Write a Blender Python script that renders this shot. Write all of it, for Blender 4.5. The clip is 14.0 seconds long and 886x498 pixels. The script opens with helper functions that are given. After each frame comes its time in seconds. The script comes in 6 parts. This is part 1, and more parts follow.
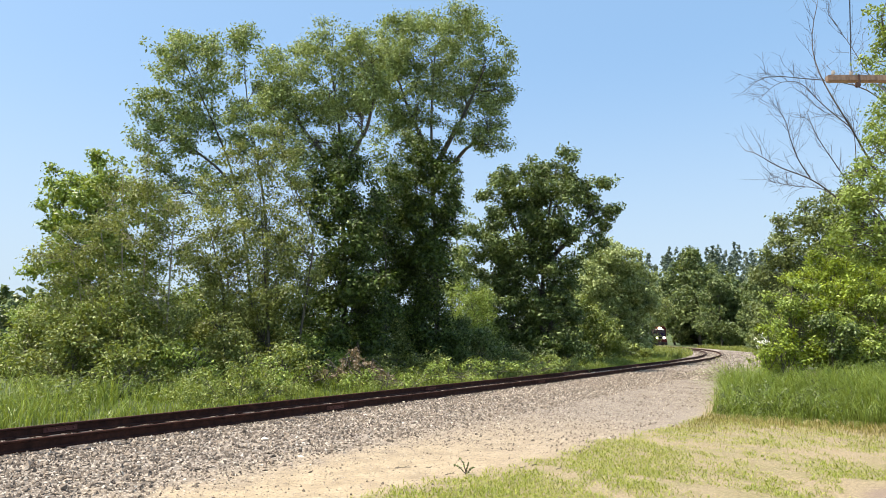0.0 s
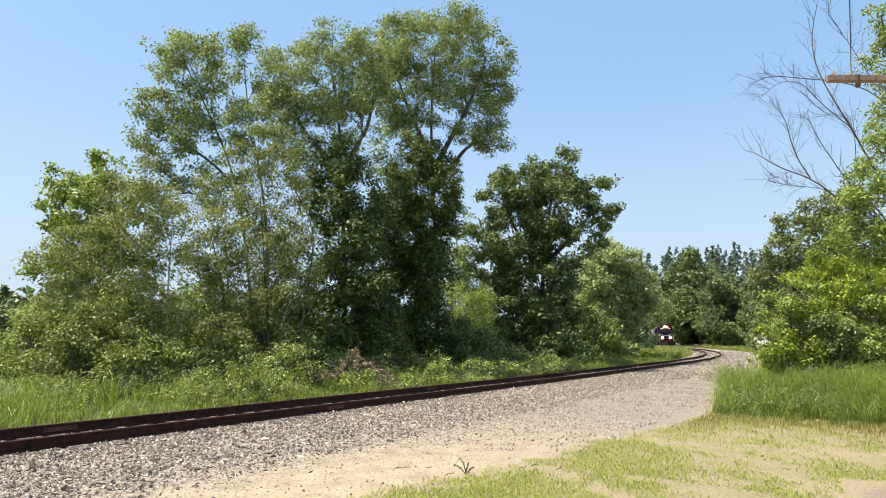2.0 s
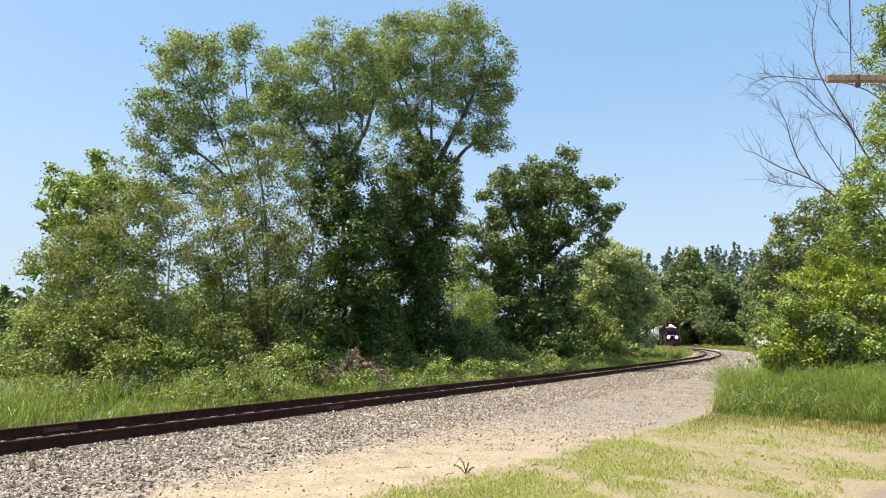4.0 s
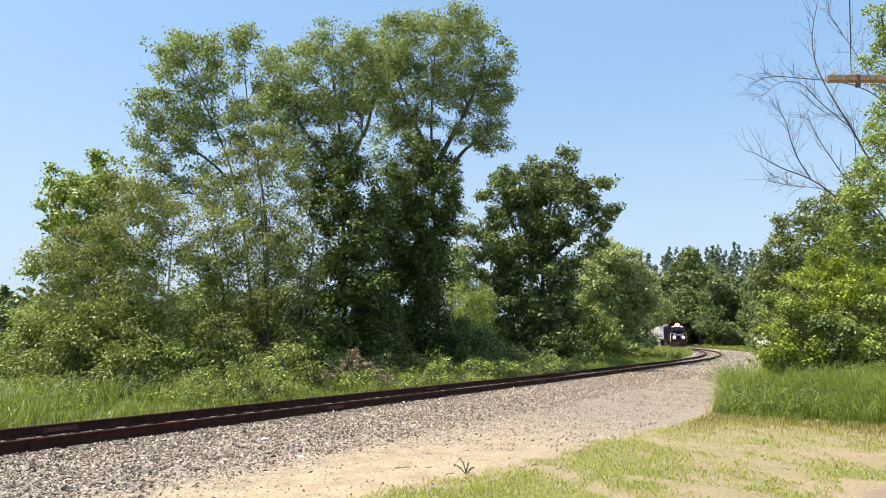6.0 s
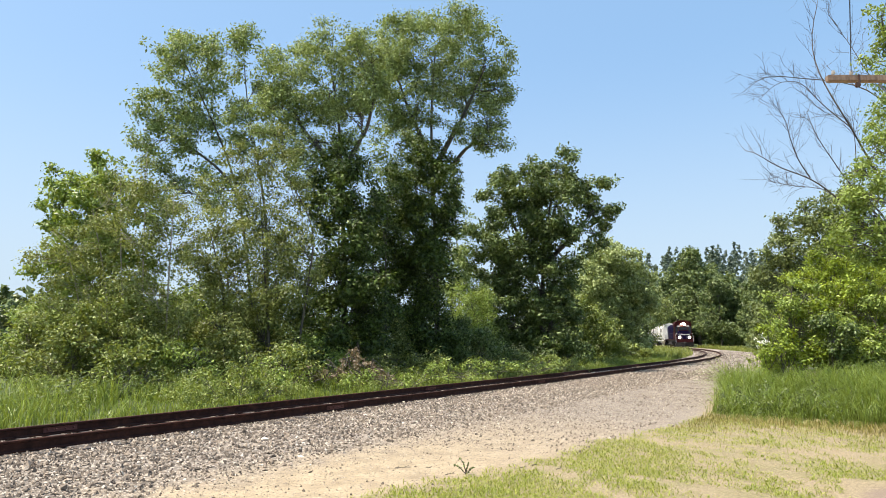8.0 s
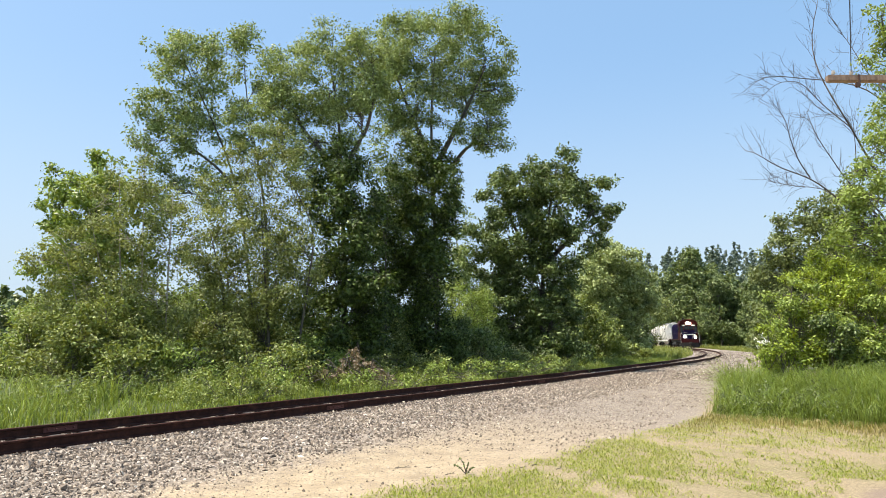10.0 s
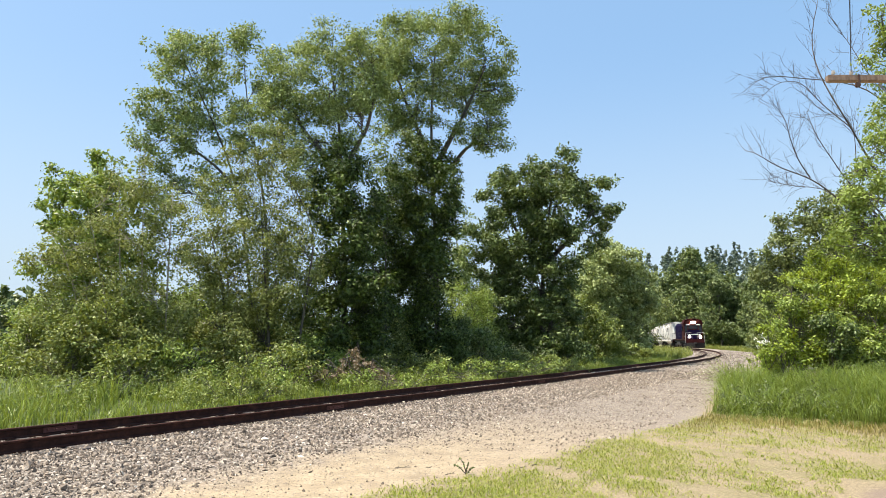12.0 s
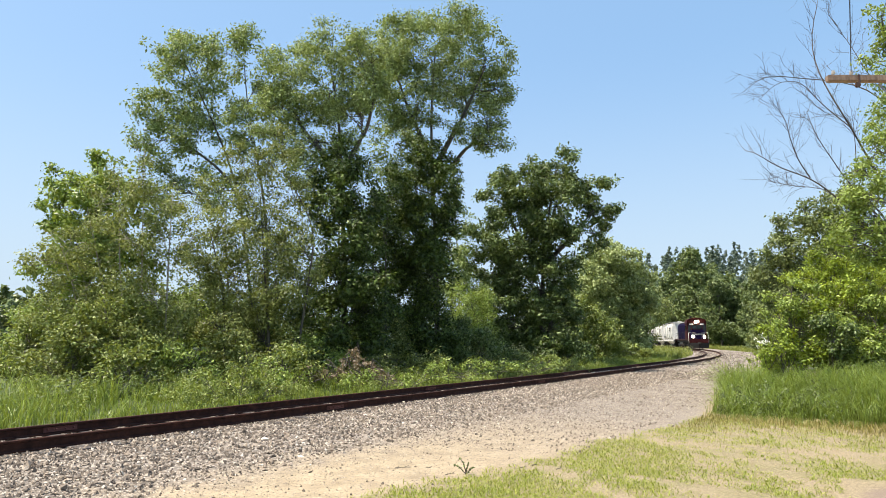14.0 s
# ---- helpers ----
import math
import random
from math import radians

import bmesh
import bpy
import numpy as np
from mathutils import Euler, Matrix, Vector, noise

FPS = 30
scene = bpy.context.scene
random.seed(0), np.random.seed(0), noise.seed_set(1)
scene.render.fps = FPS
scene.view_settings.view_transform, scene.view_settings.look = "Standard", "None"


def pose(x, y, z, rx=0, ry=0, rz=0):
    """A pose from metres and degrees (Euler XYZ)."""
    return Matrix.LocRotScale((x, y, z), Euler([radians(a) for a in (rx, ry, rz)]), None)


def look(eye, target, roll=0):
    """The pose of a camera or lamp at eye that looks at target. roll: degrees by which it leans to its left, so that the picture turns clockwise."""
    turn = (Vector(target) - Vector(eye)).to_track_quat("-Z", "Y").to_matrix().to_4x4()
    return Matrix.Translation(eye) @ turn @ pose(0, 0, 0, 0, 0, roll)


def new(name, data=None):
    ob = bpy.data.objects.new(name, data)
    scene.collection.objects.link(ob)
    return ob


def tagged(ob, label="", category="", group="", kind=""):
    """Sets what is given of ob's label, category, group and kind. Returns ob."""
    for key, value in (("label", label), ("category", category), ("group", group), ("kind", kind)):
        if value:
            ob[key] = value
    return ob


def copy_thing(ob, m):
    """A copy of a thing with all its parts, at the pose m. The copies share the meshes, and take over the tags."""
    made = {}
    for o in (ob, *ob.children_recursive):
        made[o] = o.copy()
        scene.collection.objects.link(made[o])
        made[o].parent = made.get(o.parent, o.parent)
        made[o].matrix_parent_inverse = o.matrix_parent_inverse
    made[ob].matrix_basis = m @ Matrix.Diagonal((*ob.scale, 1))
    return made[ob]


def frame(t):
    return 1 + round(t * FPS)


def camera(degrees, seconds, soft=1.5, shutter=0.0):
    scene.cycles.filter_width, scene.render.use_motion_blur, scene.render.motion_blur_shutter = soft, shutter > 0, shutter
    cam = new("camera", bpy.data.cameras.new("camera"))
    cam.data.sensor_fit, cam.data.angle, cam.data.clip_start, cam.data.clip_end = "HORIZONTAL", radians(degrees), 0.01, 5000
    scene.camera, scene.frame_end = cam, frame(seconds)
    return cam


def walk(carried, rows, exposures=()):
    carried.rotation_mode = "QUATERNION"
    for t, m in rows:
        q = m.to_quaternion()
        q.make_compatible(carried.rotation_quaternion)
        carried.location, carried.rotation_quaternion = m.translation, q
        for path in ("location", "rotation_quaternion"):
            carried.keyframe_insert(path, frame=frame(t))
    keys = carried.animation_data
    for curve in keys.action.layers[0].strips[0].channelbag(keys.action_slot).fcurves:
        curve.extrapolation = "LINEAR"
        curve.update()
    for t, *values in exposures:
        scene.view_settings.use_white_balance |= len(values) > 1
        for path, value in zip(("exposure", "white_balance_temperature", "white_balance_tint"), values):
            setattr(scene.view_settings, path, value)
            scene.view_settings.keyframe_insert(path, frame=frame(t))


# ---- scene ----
EYE = (0.0, 0.0, 1.68)
TILT = 7.83            # degrees upward
cam = camera(66.3, 14.0, soft=0.9)
walk(cam, [(0.0, pose(*EYE, 90 + TILT, 0, 0)), (14.0, pose(*EYE, 90 + TILT, 0, 0))],
     exposures=((0.0, 0.73, 6950.0, 10.5), (14.0, 0.73, 6950.0, 10.5)))

# ---------------------------------------------------------------- light
SUN_AZ, SUN_EL = -100.0, 65.0     # degrees from +y towards +x, and above the horizon
world = bpy.data.worlds.new("world")
scene.world = world
world.use_nodes = True
wn = world.node_tree.nodes
sky = wn.new("ShaderNodeTexSky")
sky.sky_type = "NISHITA"
sky.sun_disc = False
sky.sun_elevation = radians(SUN_EL)
sky.sun_rotation = radians(SUN_AZ)
sky.air_density, sky.dust_density, sky.ozone_density = 1.0, 2.2, 0.6
wn["Background"].inputs[1].default_value = 0.14
haze = wn.new("ShaderNodeMix")        # summer haze evens out the blue
haze.data_type = "RGBA"
haze.inputs[0].default_value = 0.55
haze.inputs[7].default_value = (1.3, 2.7, 4.65, 1)
world.node_tree.links.new(sky.outputs[0], haze.inputs[6])
low = wn.new("ShaderNodeMix")         # and pales it towards the horizon
low.data_type = "RGBA"
low.inputs[7].default_value = (2.75, 3.5, 4.3, 1)
up = wn.new("ShaderNodeSeparateXYZ")
climb = wn.new("ShaderNodeMapRange")
climb.interpolation_type = "SMOOTHSTEP"
for socket, value in zip(climb.inputs[1:5], (-0.05, 0.42, 0.9, 0.0)):
    socket.default_value = value
world.node_tree.links.new(wn.new("ShaderNodeTexCoord").outputs["Generated"], up.inputs[0])
world.node_tree.links.new(up.outputs[2], climb.inputs[0])
world.node_tree.links.new(climb.outputs[0], low.inputs[0])
world.node_tree.links.new(haze.outputs[2], low.inputs[6])
world.node_tree.links.new(low.outputs[2], wn["Background"].inputs[0])
sun = new("sun", bpy.data.lights.new("sun", "SUN"))
sun.data.energy, sun.data.angle, sun.data.color = 5.0, radians(0.6), (1.0, 0.94, 0.84)
a, e = radians(SUN_AZ), radians(SUN_EL)
sun.matrix_world = look((0, 0, 30), Vector((0, 0, 30)) - Vector((math.sin(a) * math.cos(e), math.cos(a) * math.cos(e), math.sin(e))))

# ---------------------------------------------------------------- material helpers


def shader(name, rough=0.7, metal=0.0):
    m = bpy.data.materials.new(name)
    m.use_nodes = True
    p = m.node_tree.nodes["Principled BSDF"]
    p.inputs["Roughness"].default_value = rough
    p.inputs["Metallic"].default_value = metal
    return m, m.node_tree, p


def node(tree, kind, ins=None, **attrs):
    n = tree.nodes.new(kind)
    for key, value in attrs.items():
        setattr(n, key, value)
    for key, value in (ins or {}).items():
        if isinstance(value, bpy.types.NodeSocket):
            tree.links.new(value, n.inputs[key])
        else:
            n.inputs[key].default_value = value
    return n


def mixed(tree, fac, one, two, blend="MIX"):
    n = tree.nodes.new("ShaderNodeMix")
    n.data_type, n.blend_type = "RGBA", blend
    for key, value in ((0, fac), (6, one), (7, two)):
        if isinstance(value, bpy.types.NodeSocket):
            tree.links.new(value, n.inputs[key])
        else:
            n.inputs[key].default_value = (*value, 1) if isinstance(value, tuple) else value
    return n.outputs[2]


def ramp(tree, fac, stops):
    n = tree.nodes.new("ShaderNodeValToRGB")
    cr = n.color_ramp
    while len(cr.elements) < len(stops):
        cr.elements.new(0.5)
    for el, (pos, col) in zip(cr.elements, stops):
        el.position, el.color = pos, (*col, 1)
    tree.links.new(fac, n.inputs[0])
    return n.outputs[0]


def math_node(tree, op, a, b=0.0, clamp=False):
    n = tree.nodes.new("ShaderNodeMath")
    n.operation, n.use_clamp = op, clamp
    for k, v in ((0, a), (1, b)):
        if isinstance(v, bpy.types.NodeSocket):
            tree.links.new(v, n.inputs[k])
        else:
            n.inputs[k].default_value = v
    return n.outputs[0]


def step(tree, value, low, high):
    n = tree.nodes.new("ShaderNodeMapRange")
    n.interpolation_type = "SMOOTHSTEP"
    tree.links.new(value, n.inputs[0])
    n.inputs[1].default_value, n.inputs[2].default_value = low, high
    return n.outputs[0]


def tex_noise(tree, scale, detail=4.0, rough=0.55, where=None):
    where = where or node(tree, "ShaderNodeTexCoord").outputs["Object"]
    return node(tree, "ShaderNodeTexNoise", {"Vector": where, "Scale": scale, "Detail": detail, "Roughness": rough}).outputs[0]


def bumped(tree, p, height, strength, dist):
    b = node(tree, "ShaderNodeBump", {"Height": height, "Strength": strength, "Distance": dist})
    tree.links.new(b.outputs[0], p.inputs["Normal"])


def leaf_material(name, dark, mid, light, translucent=0.22, rough=0.44):
    """Leaves: a colour of its own for each leaf, drifting over the crown, light passing through."""
    m, t, p = shader(name, rough)
    geo = node(t, "ShaderNodeNewGeometry")
    # tones stretched apart: part of the sunlit-against-shaded contrast is put into the colour
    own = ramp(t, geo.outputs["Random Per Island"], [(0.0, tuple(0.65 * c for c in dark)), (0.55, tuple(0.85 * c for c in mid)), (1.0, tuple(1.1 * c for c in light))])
    drift = step(t, tex_noise(t, 0.55, 3.0), 0.35, 0.68)
    col = mixed(t, math_node(t, "MULTIPLY", drift, 0.25), own, light)
    t.links.new(col, p.inputs["Base Color"])
    p.inputs["Specular IOR Level"].default_value = 0.38
    tr = node(t, "ShaderNodeBsdfTranslucent", {"Color": mixed(t, 0.5, col, tuple(min(1, c * k) for c, k in zip(light, (1.6, 1.45, 0.55))))})
    mx = node(t, "ShaderNodeMixShader", {0: translucent, 1: p.outputs[0], 2: tr.outputs[0]})
    t.links.new(mx.outputs[0], t.nodes["Material Output"].inputs[0])
    return m


def bark_material(name, dark, light, scale=9.0):
    m, t, p = shader(name, 0.9)
    co = node(t, "ShaderNodeTexCoord").outputs["Object"]
    mp = node(t, "ShaderNodeMapping", {"Vector": co, "Scale": (1, 1, 0.25)}).outputs[0]
    n1 = tex_noise(t, scale, 6, 0.65, mp)
    col = ramp(t, n1, [(0.3, dark), (0.7, light)])
    col = mixed(t, math_node(t, "MULTIPLY", step(t, tex_noise(t, 0.8), 0.5, 0.7), 0.4), col, (0.10, 0.11, 0.07))
    t.links.new(col, p.inputs["Base Color"])
    bumped(t, p, n1, 0.7, 0.03)
    return m


def plain(name, colour, rough=0.6, metal=0.0, wear=0.25, scale=6.0, dirt=(0.12, 0.09, 0.07), emit=0.0):
    """Paint or metal with grime at two scales."""
    m, t, p = shader(name, rough, metal)
    n = math_node(t, "ADD", math_node(t, "MULTIPLY", tex_noise(t, scale, 6, 0.7), 0.6), math_node(t, "MULTIPLY", tex_noise(t, scale * 0.15, 3), 0.4))
    t.links.new(mixed(t, math_node(t, "MULTIPLY", step(t, n, 0.48, 0.72), wear), colour, dirt), p.inputs["Base Color"])
    t.links.new(math_node(t, "ADD", math_node(t, "MULTIPLY", n, 0.3), rough - 0.15, True), p.inputs["Roughness"])
    if emit:
        p.inputs["Emission Color"].default_value = (*colour, 1)
        p.inputs["Emission Strength"].default_value = emit
    return m


# ---------------------------------------------------------------- mesh helpers


def mesh_from(name, verts, faces, material, smooth=False, attrs=None):
    """A mesh from arrays; all faces have as many corners as faces has columns."""
    me = bpy.data.meshes.new(name)
    verts, faces = np.asarray(verts, np.float32), np.asarray(faces, np.int32)
    k = faces.shape[1]
    me.vertices.add(len(verts))
    me.vertices.foreach_set("co", verts.ravel())
    me.loops.add(faces.size)
    me.loops.foreach_set("vertex_index", faces.ravel())
    me.polygons.add(len(faces))
    me.polygons.foreach_set("loop_start", np.arange(0, faces.size, k, dtype=np.int32))
    for key, value in (attrs or {}).items():
        at = me.attributes.new(key, "FLOAT", "POINT")
        at.data.foreach_set("value", np.asarray(value, np.float32))
    me.update(calc_edges=True)
    me.validate()
    me.polygons.foreach_set("use_smooth", np.full(len(me.polygons), smooth))
    if material:
        me.materials.append(material)
    return me


def part_mesh(name, me, parent, label=""):
    ob = new(name, me)
    ob.parent = parent
    return tagged(ob, label)


def part(name, bm, material, parent, label="", smooth=False):
    me = bpy.data.meshes.new(name)
    bm.to_mesh(me)
    bm.free()
    me.materials.append(material)
    if smooth:
        me.polygons.foreach_set("use_smooth", np.full(len(me.polygons), True))
    return part_mesh(name, me, parent, label)


def empty(name, m, label, category, group="", kind=""):
    ob = new(name)
    ob.empty_display_size = 0.3
    ob.matrix_world = m
    return tagged(ob, label, category, group, kind)


def box(bm, x0, x1, y0, y1, z0, z1, bevel=0.0):
    r = bmesh.ops.create_cube(bm, size=1.0, matrix=Matrix.Translation(((x0 + x1) / 2, (y0 + y1) / 2, (z0 + z1) / 2)) @ Matrix.Diagonal((x1 - x0, y1 - y0, z1 - z0, 1)))
    if bevel:
        edges = list({e for v in r["verts"] for e in v.link_edges})
        bmesh.ops.bevel(bm, geom=edges, offset=bevel, segments=2, affect="EDGES", clamp_overlap=True)
    return bm


def cyl(bm, p0, p1, r0, r1=None, n=12):
    p0, p1 = Vector(p0), Vector(p1)
    d = p1 - p0
    m = Matrix.Translation((p0 + p1) / 2) @ d.to_track_quat("Z", "Y").to_matrix().to_4x4()
    bmesh.ops.create_cone(bm, cap_ends=True, segments=n, radius1=r0, radius2=r0 if r1 is None else r1, depth=d.length, matrix=m)
    return bm


def tubes(paths, sides=5):
    """Tapered tubes; each path is (points k x 3, radii k)."""
    vs, fs, base = [], [], 0
    ring = np.arange(sides) * 2 * np.pi / sides
    for pts, rad in paths:
        pts = np.asarray(pts, float)
        k = len(pts)
        tan = np.gradient(pts, axis=0)
        tan /= np.linalg.norm(tan, axis=1)[:, None] + 1e-9
        ref = np.where(np.abs(tan[:, 2:3]) > 0.9, np.array([[1.0, 0, 0]]), np.array([[0, 0, 1.0]]))
        u = np.cross(tan, ref)
        u /= np.linalg.norm(u, axis=1)[:, None] + 1e-9
        w = np.cross(tan, u)
        v = pts[:, None, :] + np.asarray(rad)[:, None, None] * (np.cos(ring)[None, :, None] * u[:, None, :] + np.sin(ring)[None, :, None] * w[:, None, :])
        vs.append(v.reshape(-1, 3))
        i = np.arange((k - 1) * sides).reshape(k - 1, sides)
        j = np.roll(i, -1, axis=1)
        fs.append(np.stack([i, j, j + sides, i + sides], -1).reshape(-1, 4) + base)
        base += k * sides
    return np.concatenate(vs), np.concatenate(fs)


def curve_points(p0, p1, sag, rng, n=5):
    """A bent way from p0 to p1 that rises first."""
    p0, p1 = np.asarray(p0, float), np.asarray(p1, float)
    t = np.linspace(0, 1, n)[:, None]
    d = np.linalg.norm(p1 - p0)
    bend = rng.normal(0, 0.06 * d, 3) + np.array([0, 0, sag * d])
    return p0 + (p1 - p0) * t + bend * (4 * t * (1 - t))


def leaves(centres, spread, per, size, rng, droop=0.3, slim=0.55):
    """Folded four-cornered leaves in clusters round the centres."""
    n = len(centres) * per
    out = np.clip(rng.normal(0, 0.62, (n, 3)), -1.1, 1.1)
    c = np.repeat(centres, per, axis=0) + out * np.array([spread, spread, spread * 0.7])
    # the leaves of a cluster turn their faces outwards and up, like a small dome
    nrm = out / (np.linalg.norm(out, axis=1)[:, None] + 1e-6) * 0.65 + np.array([0, 0, 0.5]) + rng.normal(0, 0.42, (n, 3))
    nrm /= np.linalg.norm(nrm, axis=1)[:, None] + 1e-6
    along = rng.normal(0, 1, (n, 3)) + np.array([0, 0, -2.2 * droop])
    along -= nrm * np.sum(along * nrm, axis=1)[:, None]
    along /= np.linalg.norm(along, axis=1)[:, None] + 1e-6
    side = np.cross(nrm, along)
    s = (size * rng.uniform(0.65, 1.3, n))[:, None]
    v = np.stack([c - along * s * 0.5, c + side * s * slim * 0.5 - nrm * s * 0.08 - along * s * 0.05,
                  c + along * s * 0.55, c - side * s * slim * 0.5 - nrm * s * 0.08 - along * s * 0.05], 1).reshape(-1, 3)
    return v, np.arange(n * 4).reshape(n, 4)


# ---------------------------------------------------------------- the line of the railway
HEADING = radians(31.3)
AHEAD = np.array([math.sin(HEADING), math.cos(HEADING)])
ASIDE = np.array([math.cos(HEADING), -math.sin(HEADING)])     # to the camera's side
OFFSET, BEND, TURN, RADIUS = 11.1, 48.0, 64.0, 190.0
RAIL_TOP, GAUGE = 0.30, 1.505


def line(s):
    """Place, heading and rise of the track's centre s metres along."""
    s = np.asarray(s, float)
    foot = -OFFSET * ASIDE
    t = np.clip(s - BEND, 0, TURN)
    phi = t / RADIUS
    fwd = np.minimum(s, BEND) + RADIUS * np.sin(phi)
    lat = -RADIUS * (1 - np.cos(phi))
    rest = np.clip(s - BEND - TURN, 0, None)
    fwd, lat = fwd + rest * np.cos(phi), lat - rest * np.sin(phi)
    x = foot[0] + fwd * AHEAD[0] + lat * ASIDE[0]
    y = foot[1] + fwd * AHEAD[1] + lat * ASIDE[1]
    return x, y, HEADING - phi, np.interp(s, [-400, 30, 80, 110, 140, 400], [0, 0, 0.16, 0.36, 0.5, 0.6])


LINE_S = np.concatenate([np.arange(-600, 40, 4.0), np.arange(40, 320, 2.0), np.arange(320, 1200, 10.0)])
LINE_X, LINE_Y, LINE_H, LINE_Z = line(LINE_S)


def beside(x, y):
    """Along the track and off it (positive on the camera's side), for arrays of places."""
    x, y = np.ravel(np.asarray(x, float)), np.ravel(np.asarray(y, float))
    s, q = np.empty(len(x)), np.empty(len(x))
    for i in range(0, len(x), 4000):
        dx, dy = x[i:i + 4000, None] - LINE_X, y[i:i + 4000, None] - LINE_Y
        k = np.argmin(dx * dx + dy * dy, axis=1)
        r = np.arange(len(k))
        h = LINE_H[k]
        s[i:i + 4000] = LINE_S[k] + dx[r, k] * np.sin(h) + dy[r, k] * np.cos(h)
        q[i:i + 4000] = dx[r, k] * np.cos(h) - dy[r, k] * np.sin(h)
    return s, q


def wave(x, y, seed=0.0):
    return np.sin(x * 0.9 + seed) * np.cos(y * 0.7 + seed * 2) + 0.5 * np.sin(x * 2.3 + y * 1.7 + seed)


def ground_z(x, y, s=None, q=None):
    if s is None:
        s, q = beside(x, y)
    rise = np.interp(s, LINE_S, LINE_Z)
    prof = np.interp(q, [-300, -225, -200, -60, -34, -22, -8, -3.4, -2.0, -1.6, -0.86, -0.6, 0.6, 0.86, 1.6, 2.1, 4.3, 6.0, 400],
                     [6.0, 1.0, -1.6, -1.6, -0.9, -0.35, -0.1, 0.0, 0.09, 0.11, 0.11, 0.065, 0.065, 0.115, 0.11, 0.10, 0.02, 0.0, 0.0])
    near = np.clip((np.abs(q) - 2.5) / 3, 0, 1)
    # ballast between the rails lies deep, with fuller stretches, and is fuller along the bend
    fill = np.interp(s, [0, 14, 24, 60, 200], [0.0, 0.012, 0.05, 0.07, 0.07]) + 0.022 * np.sin(s * 0.9 + 0.8) * np.sin(s * 0.37)
    prof = prof + fill * np.clip((0.72 - np.abs(q)) / 0.12, 0, 1)
    return prof + rise * np.clip(1 - (np.abs(q) - 8) / 60, 0.3, 1) + 0.025 * near * wave(np.ravel(x), np.ravel(y), 1.0)


def hill(x, y):
    return 42.0 * np.exp(-((x - 175) / 120) ** 2 - ((y - 440) / 110) ** 2)


def grass_edge(s):
    """How far from the track the trodden verge begins."""
    return np.interp(s, [0, 6, 10, 15.5, 17.5, 26, 40, 70, 110, 160], [6.3, 6.4, 7.0, 7.8, 7.8, 6.6, 6.6, 6.6, 6.0, 5.0])


